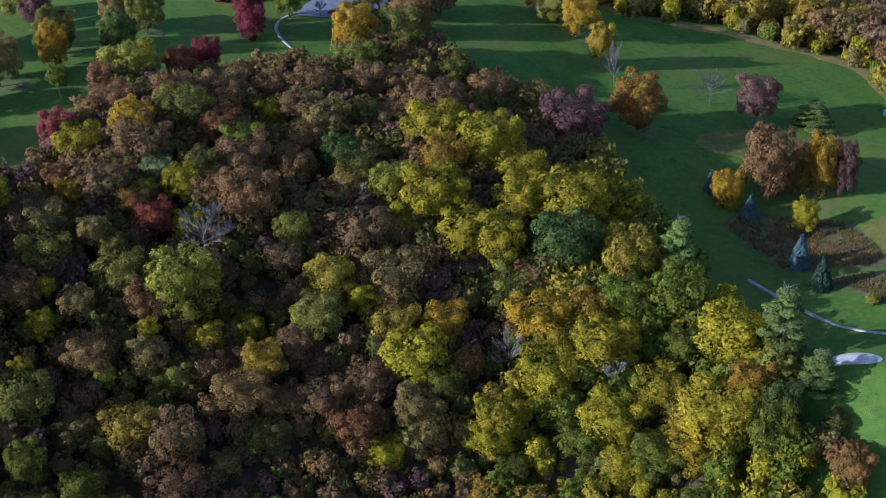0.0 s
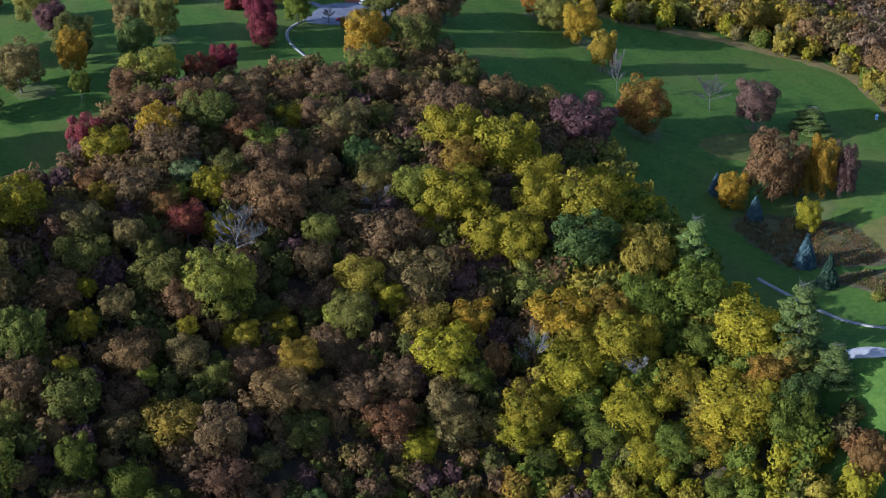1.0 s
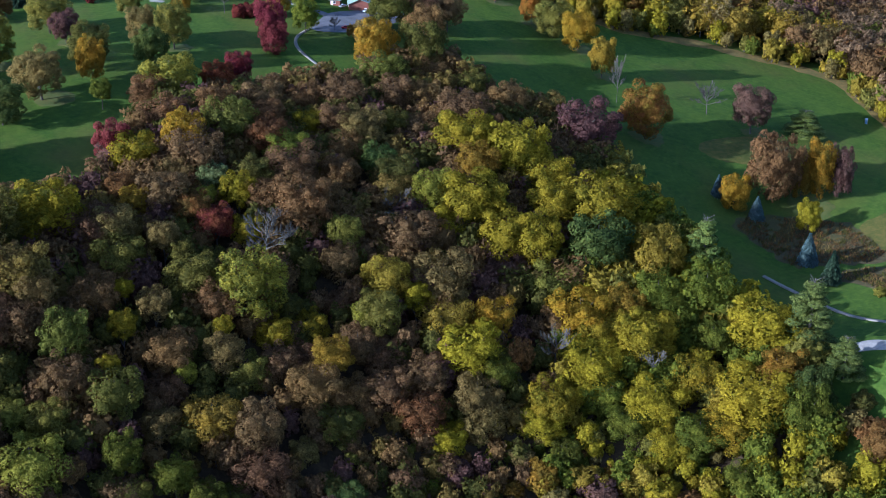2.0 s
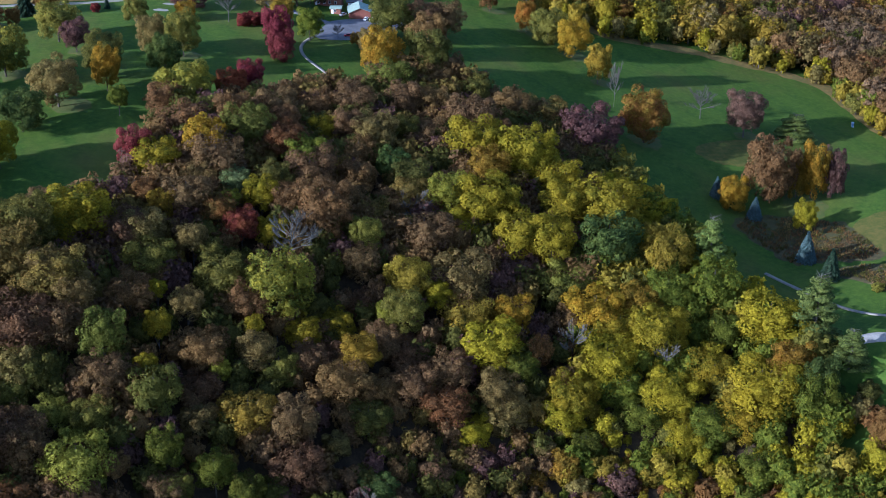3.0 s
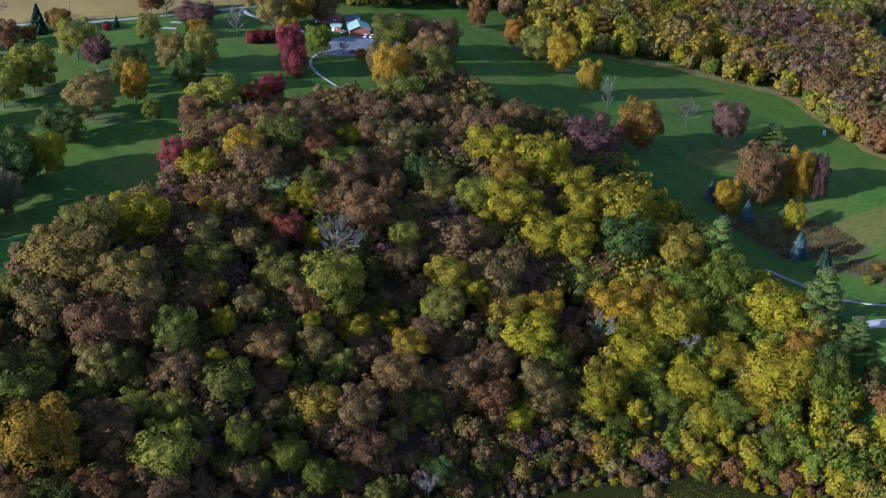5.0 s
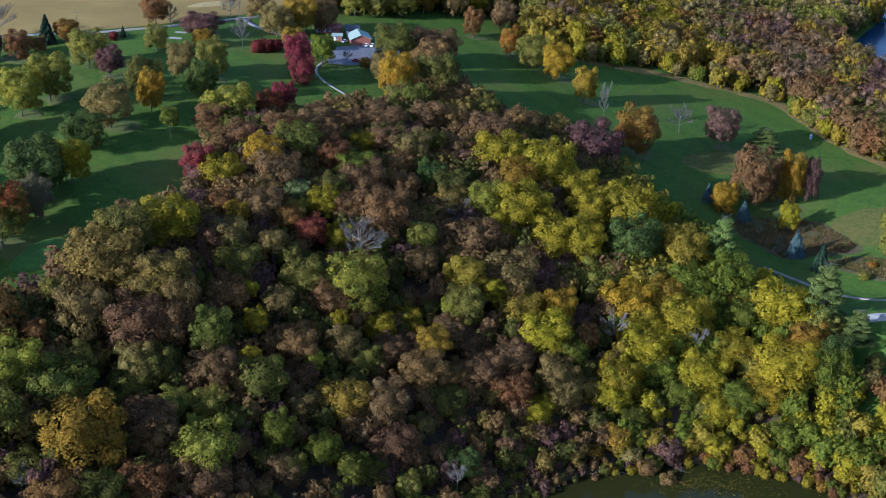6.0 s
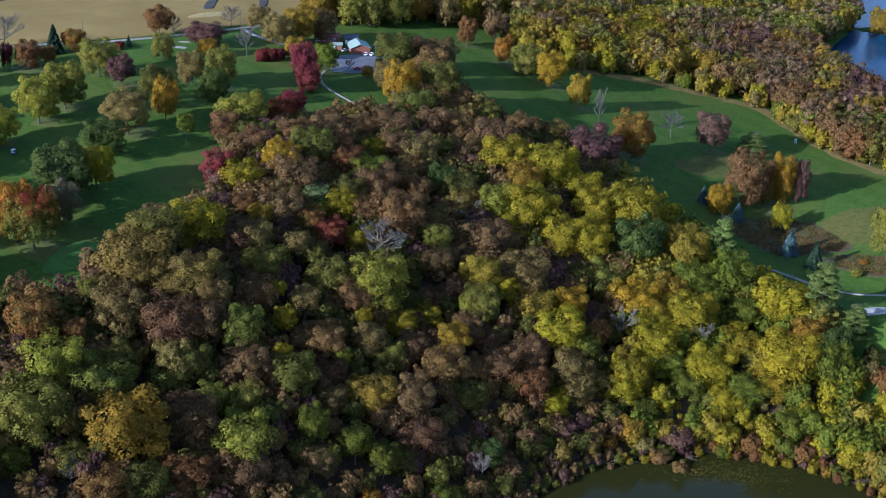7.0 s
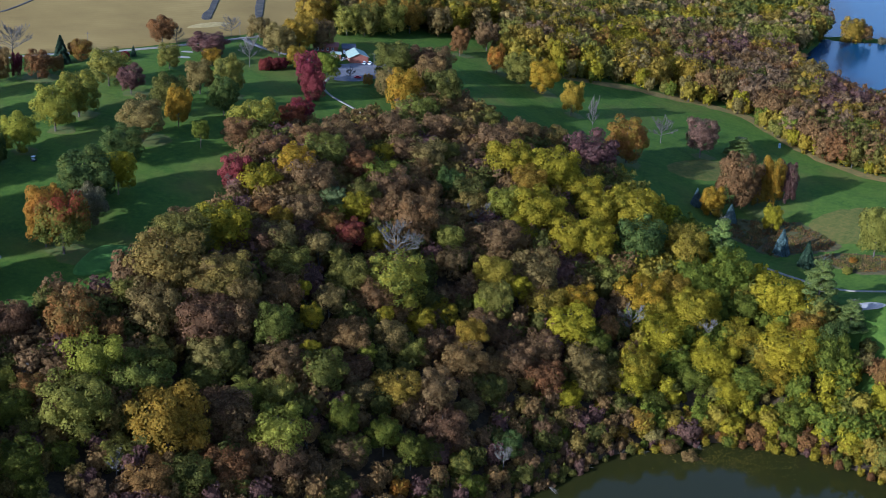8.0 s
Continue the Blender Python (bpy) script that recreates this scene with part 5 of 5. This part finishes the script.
def car(x, y, turn, paint, label):
    thing = new("car")
    thing.location, thing.rotation_euler = (x, y, ground_height(x, y) + 0.2), (0, 0, radians(turn))
    part("body", block(-1.5, 1.5, -0.65, 0.65, 0.25, 0.75, 0.12), paint, thing)
    bm = block(-0.8, 0.75, -0.56, 0.56, 0.7, 1.15, 0.1)
    for v in bm.verts:
        if v.co.z > 0.95:
            v.co.x *= 0.75
    part("cabin", bm, GLASS, thing)
    part("roof", block(-0.52, 0.48, -0.5, 0.5, 1.13, 1.19, 0.02), paint, thing)
    for wx in (-0.95, 0.95):
        for wy in (-0.6, 0.6):
            bm = bmesh.new()
            bmesh.ops.create_cone(bm, cap_ends=True, segments=14, radius1=0.27, radius2=0.27, depth=0.18, matrix=pose(wx, wy, 0.27, 90))
            part("wheel", bm, RUBBER, thing)
    return tagged(thing, label, "car", "parked cars")


car(-38.8, 567.5, 8, CAR_RED, "small red car parked on the clubhouse asphalt")
car(-31.5, 583.5, 40, CAR_DARK, "dark car parked under the trees")
car(-37.5, 588.5, 80, WHITE, "white van parked beside the clubhouse")
car(-35.2, 589.6, 78, WHITE, "white car parked beside the clubhouse")
car(-46.5, 589.0, 60, CAR_SILVER, "silver car parked by the brick shed")


def golf_cart(x, y, turn):
    thing = new("golf_cart")
    thing.location, thing.rotation_euler = (x, y, ground_height(x, y)), (0, 0, radians(turn))
    part("body", block(-1.0, 1.0, -0.55, 0.55, 0.28, 0.62, 0.08), CAR_DARK, thing)
    part("seat", block(-0.35, 0.15, -0.5, 0.5, 0.62, 0.85, 0.06), WHITE, thing)
    part("backrest", block(-0.45, -0.33, -0.5, 0.5, 0.8, 1.2, 0.04), WHITE, thing)
    part("roof", block(-0.85, 0.75, -0.6, 0.6, 1.7, 1.78, 0.03), WHITE, thing)
    for px in (-0.75, 0.65):
        for py in (-0.52, 0.52):
            part("post", block(px - 0.025, px + 0.025, py - 0.025, py + 0.025, 0.55, 1.72), CAR_DARK, thing)
    for wx in (-0.7, 0.7):
        for wy in (-0.5, 0.5):
            bm = bmesh.new()
            bmesh.ops.create_cone(bm, cap_ends=True, segments=12, radius1=0.24, radius2=0.24, depth=0.2, matrix=pose(wx, wy, 0.24, 90))
            part("wheel", bm, RUBBER, thing)
    return tagged(thing, "golf cart with a white roof on the fairway", "golf cart")


golf_cart(-139.8, 449.4, 75)


def bench(x, y, turn):
    thing = new("bench")
    thing.location, thing.rotation_euler = (x, y, ground_height(x, y) + 0.3), (0, 0, radians(turn))
    for i in range(3):
        part("slat", block(-0.9, 0.9, -0.22 + i * 0.15, -0.1 + i * 0.15, 0.42, 0.47), TIMBER, thing)
    part("backrest", block(-0.9, 0.9, 0.24, 0.29, 0.55, 0.85), TIMBER, thing)
    for lx in (-0.75, 0.75):
        part("leg", block(lx - 0.05, lx + 0.05, -0.2, 0.29, -0.3, 0.42), TIMBER, thing)
    return tagged(thing, "dark wooden bench beside the raised tee", "bench")


bench(-93.8, 391.5, 60)


def cabin(x, y):
    thing = new("portable_toilet")
    thing.location = (x, y, ground_height(x, y))
    part("body", block(-0.45, 0.45, -0.45, 0.45, -0.1, 1.7, 0.04), CAR_SILVER, thing)
    part("roof", block(-0.48, 0.48, -0.48, 0.48, 1.7, 1.82, 0.04), plain("pale_blue_plastic", (0.35, 0.45, 0.55), 0.4), thing)
    part("door", block(-0.3, 0.3, -0.49, -0.43, 0.05, 1.55), plain("blue_plastic", (0.15, 0.25, 0.4), 0.4), thing)
    return tagged(thing, "white and blue portable toilet at the woodland edge", "portable toilet")


cabin(145.5, 591.0)


def lamp_post(x, y, h, label):
    thing = new("utility_pole")
    thing.location = (x, y, ground_height(x, y))
    bm = bmesh.new()
    bmesh.ops.create_cone(bm, cap_ends=True, segments=10, radius1=0.14, radius2=0.09, depth=h + 0.4, matrix=pose(0, 0, h / 2 - 0.2))
    part("pole", bm, TIMBER, thing)
    part("crossarm", block(-0.8, 0.8, -0.06, 0.06, h - 0.7, h - 0.55), TIMBER, thing)
    return tagged(thing, label, "utility pole", "utility poles")


for x, y, h in ((-93, 603, 9), (-62, 598, 8), (-33, 582, 8), (-150, 566, 9)):
    lamp_post(x, y, h, "weathered wooden utility pole by the road")


# ---- ditches in the cornfield ----
DITCH = mottled("ditch_grass", (0.02, 0.02, 0.018), (0.04, 0.037, 0.03), (0.085, 0.07, 0.045), 0.3, 0.95)
STUBBLE = mottled("pale_stubble", (0.20, 0.15, 0.05), (0.25, 0.19, 0.065), (0.30, 0.23, 0.085), 0.35, 0.95)
patch("stubble", ((-119, 612), (-112, 614), (-104, 620), (-100, 627), (-108, 627), (-116, 620)), STUBBLE, 0.9, "pale mown headland at the edge of the cornfield", "stubble", 8, 1.5)
patch("ditch", ((-114.5, 628), (-110.5, 629), (-111, 638), (-111.5, 650), (-112.5, 664), (-114, 690), (-117, 690), (-116, 664), (-115, 650), (-116, 638)), DITCH, 1.0, "dark washed-out ditch through the cornfield", "ditch", 8, 1.0)
patch("ditch", ((-91.5, 640), (-88.5, 640.5), (-89.5, 654), (-91, 668), (-93.5, 690), (-97, 690), (-95.5, 668), (-94, 654)), DITCH, 1.0, "dark washed-out ditch through the cornfield", "ditch", 8, 1.0)
ribbon("ditch", ((-240, 606), (-218, 615), (-204.5, 620), (-200, 634), (-196, 652), (-188, 690)), 1.6, DITCH, 0.9, "thin dark furrow through the cornfield", "ditch")


# ---- dead wood at the pond ----
def dead_log(x, y, turn, length, label):
    r = random.Random(int(x * 7 + y))
    verts, faces = [], []
    rise = 0.5
    tube(verts, faces, [((0, 0, rise), 0.22), ((length * 0.5, 0.2, 0.25), 0.16), ((length, -0.2, -0.1), 0.07)], 8)
    thing = mesh_object("fallen_log", verts, faces, [PALE_BARK])
    thing.location, thing.rotation_euler = (x, y, POND_LEVEL + 0.25), (0, 0, radians(turn))
    for i in range(9):
        verts, faces = [], []
        s = r.uniform(0.3, 1.0) * length
        a = r.uniform(-1.2, 1.2)
        tube(verts, faces, [((s, 0, 0.25), 0.06), ((s + 0.9 * math.cos(a), 0.9 * math.sin(a), 0.6), 0.04), ((s + 2.0 * math.cos(a), 2.0 * math.sin(a), r.uniform(0.3, 1.2)), 0.012)], 4)
        mesh_object("branch", verts, faces, [PALE_BARK], thing)
    return tagged(thing, label, "fallen log", "dead wood at the pond")


for x, y, turn, length in ((64, 384, -75, 6), (60, 382, -110, 5), (44, 374, -60, 7), (41, 371, -95, 5), (33, 358, -50, 6), (82, 389, -80, 7), (78, 389, -60, 5)):
    dead_log(x, y, turn, length, "bleached fallen tree lying into the pond")

# ---- leaves on the pond ----
r = random.Random(77)
vs = []
for i in range(700):
    x, y = r.gauss(92, 12), r.gauss(377, 4)
    if y > 386.5 - ((x - 92) / 10.8) ** 2:
        continue
    a, s = r.uniform(0, 6.28), r.uniform(0.08, 0.2)
    c, d = s * math.cos(a), s * math.sin(a)
    vs += [(x + c, y + d, POND_LEVEL + 0.02), (x - d, y + c, POND_LEVEL + 0.02), (x - c, y - d, POND_LEVEL + 0.02), (x + d, y - c, POND_LEVEL + 0.02)]
me = leaf_mesh("floating_leaves", np.array(vs), np.arange(len(vs)).reshape(-1, 4))
me.materials.clear()
me.materials.append(LEAF["ochre2"][0])
tagged(new("floating_leaves", me), "yellow leaves floating on the pond", "leaves", kind="stuff")
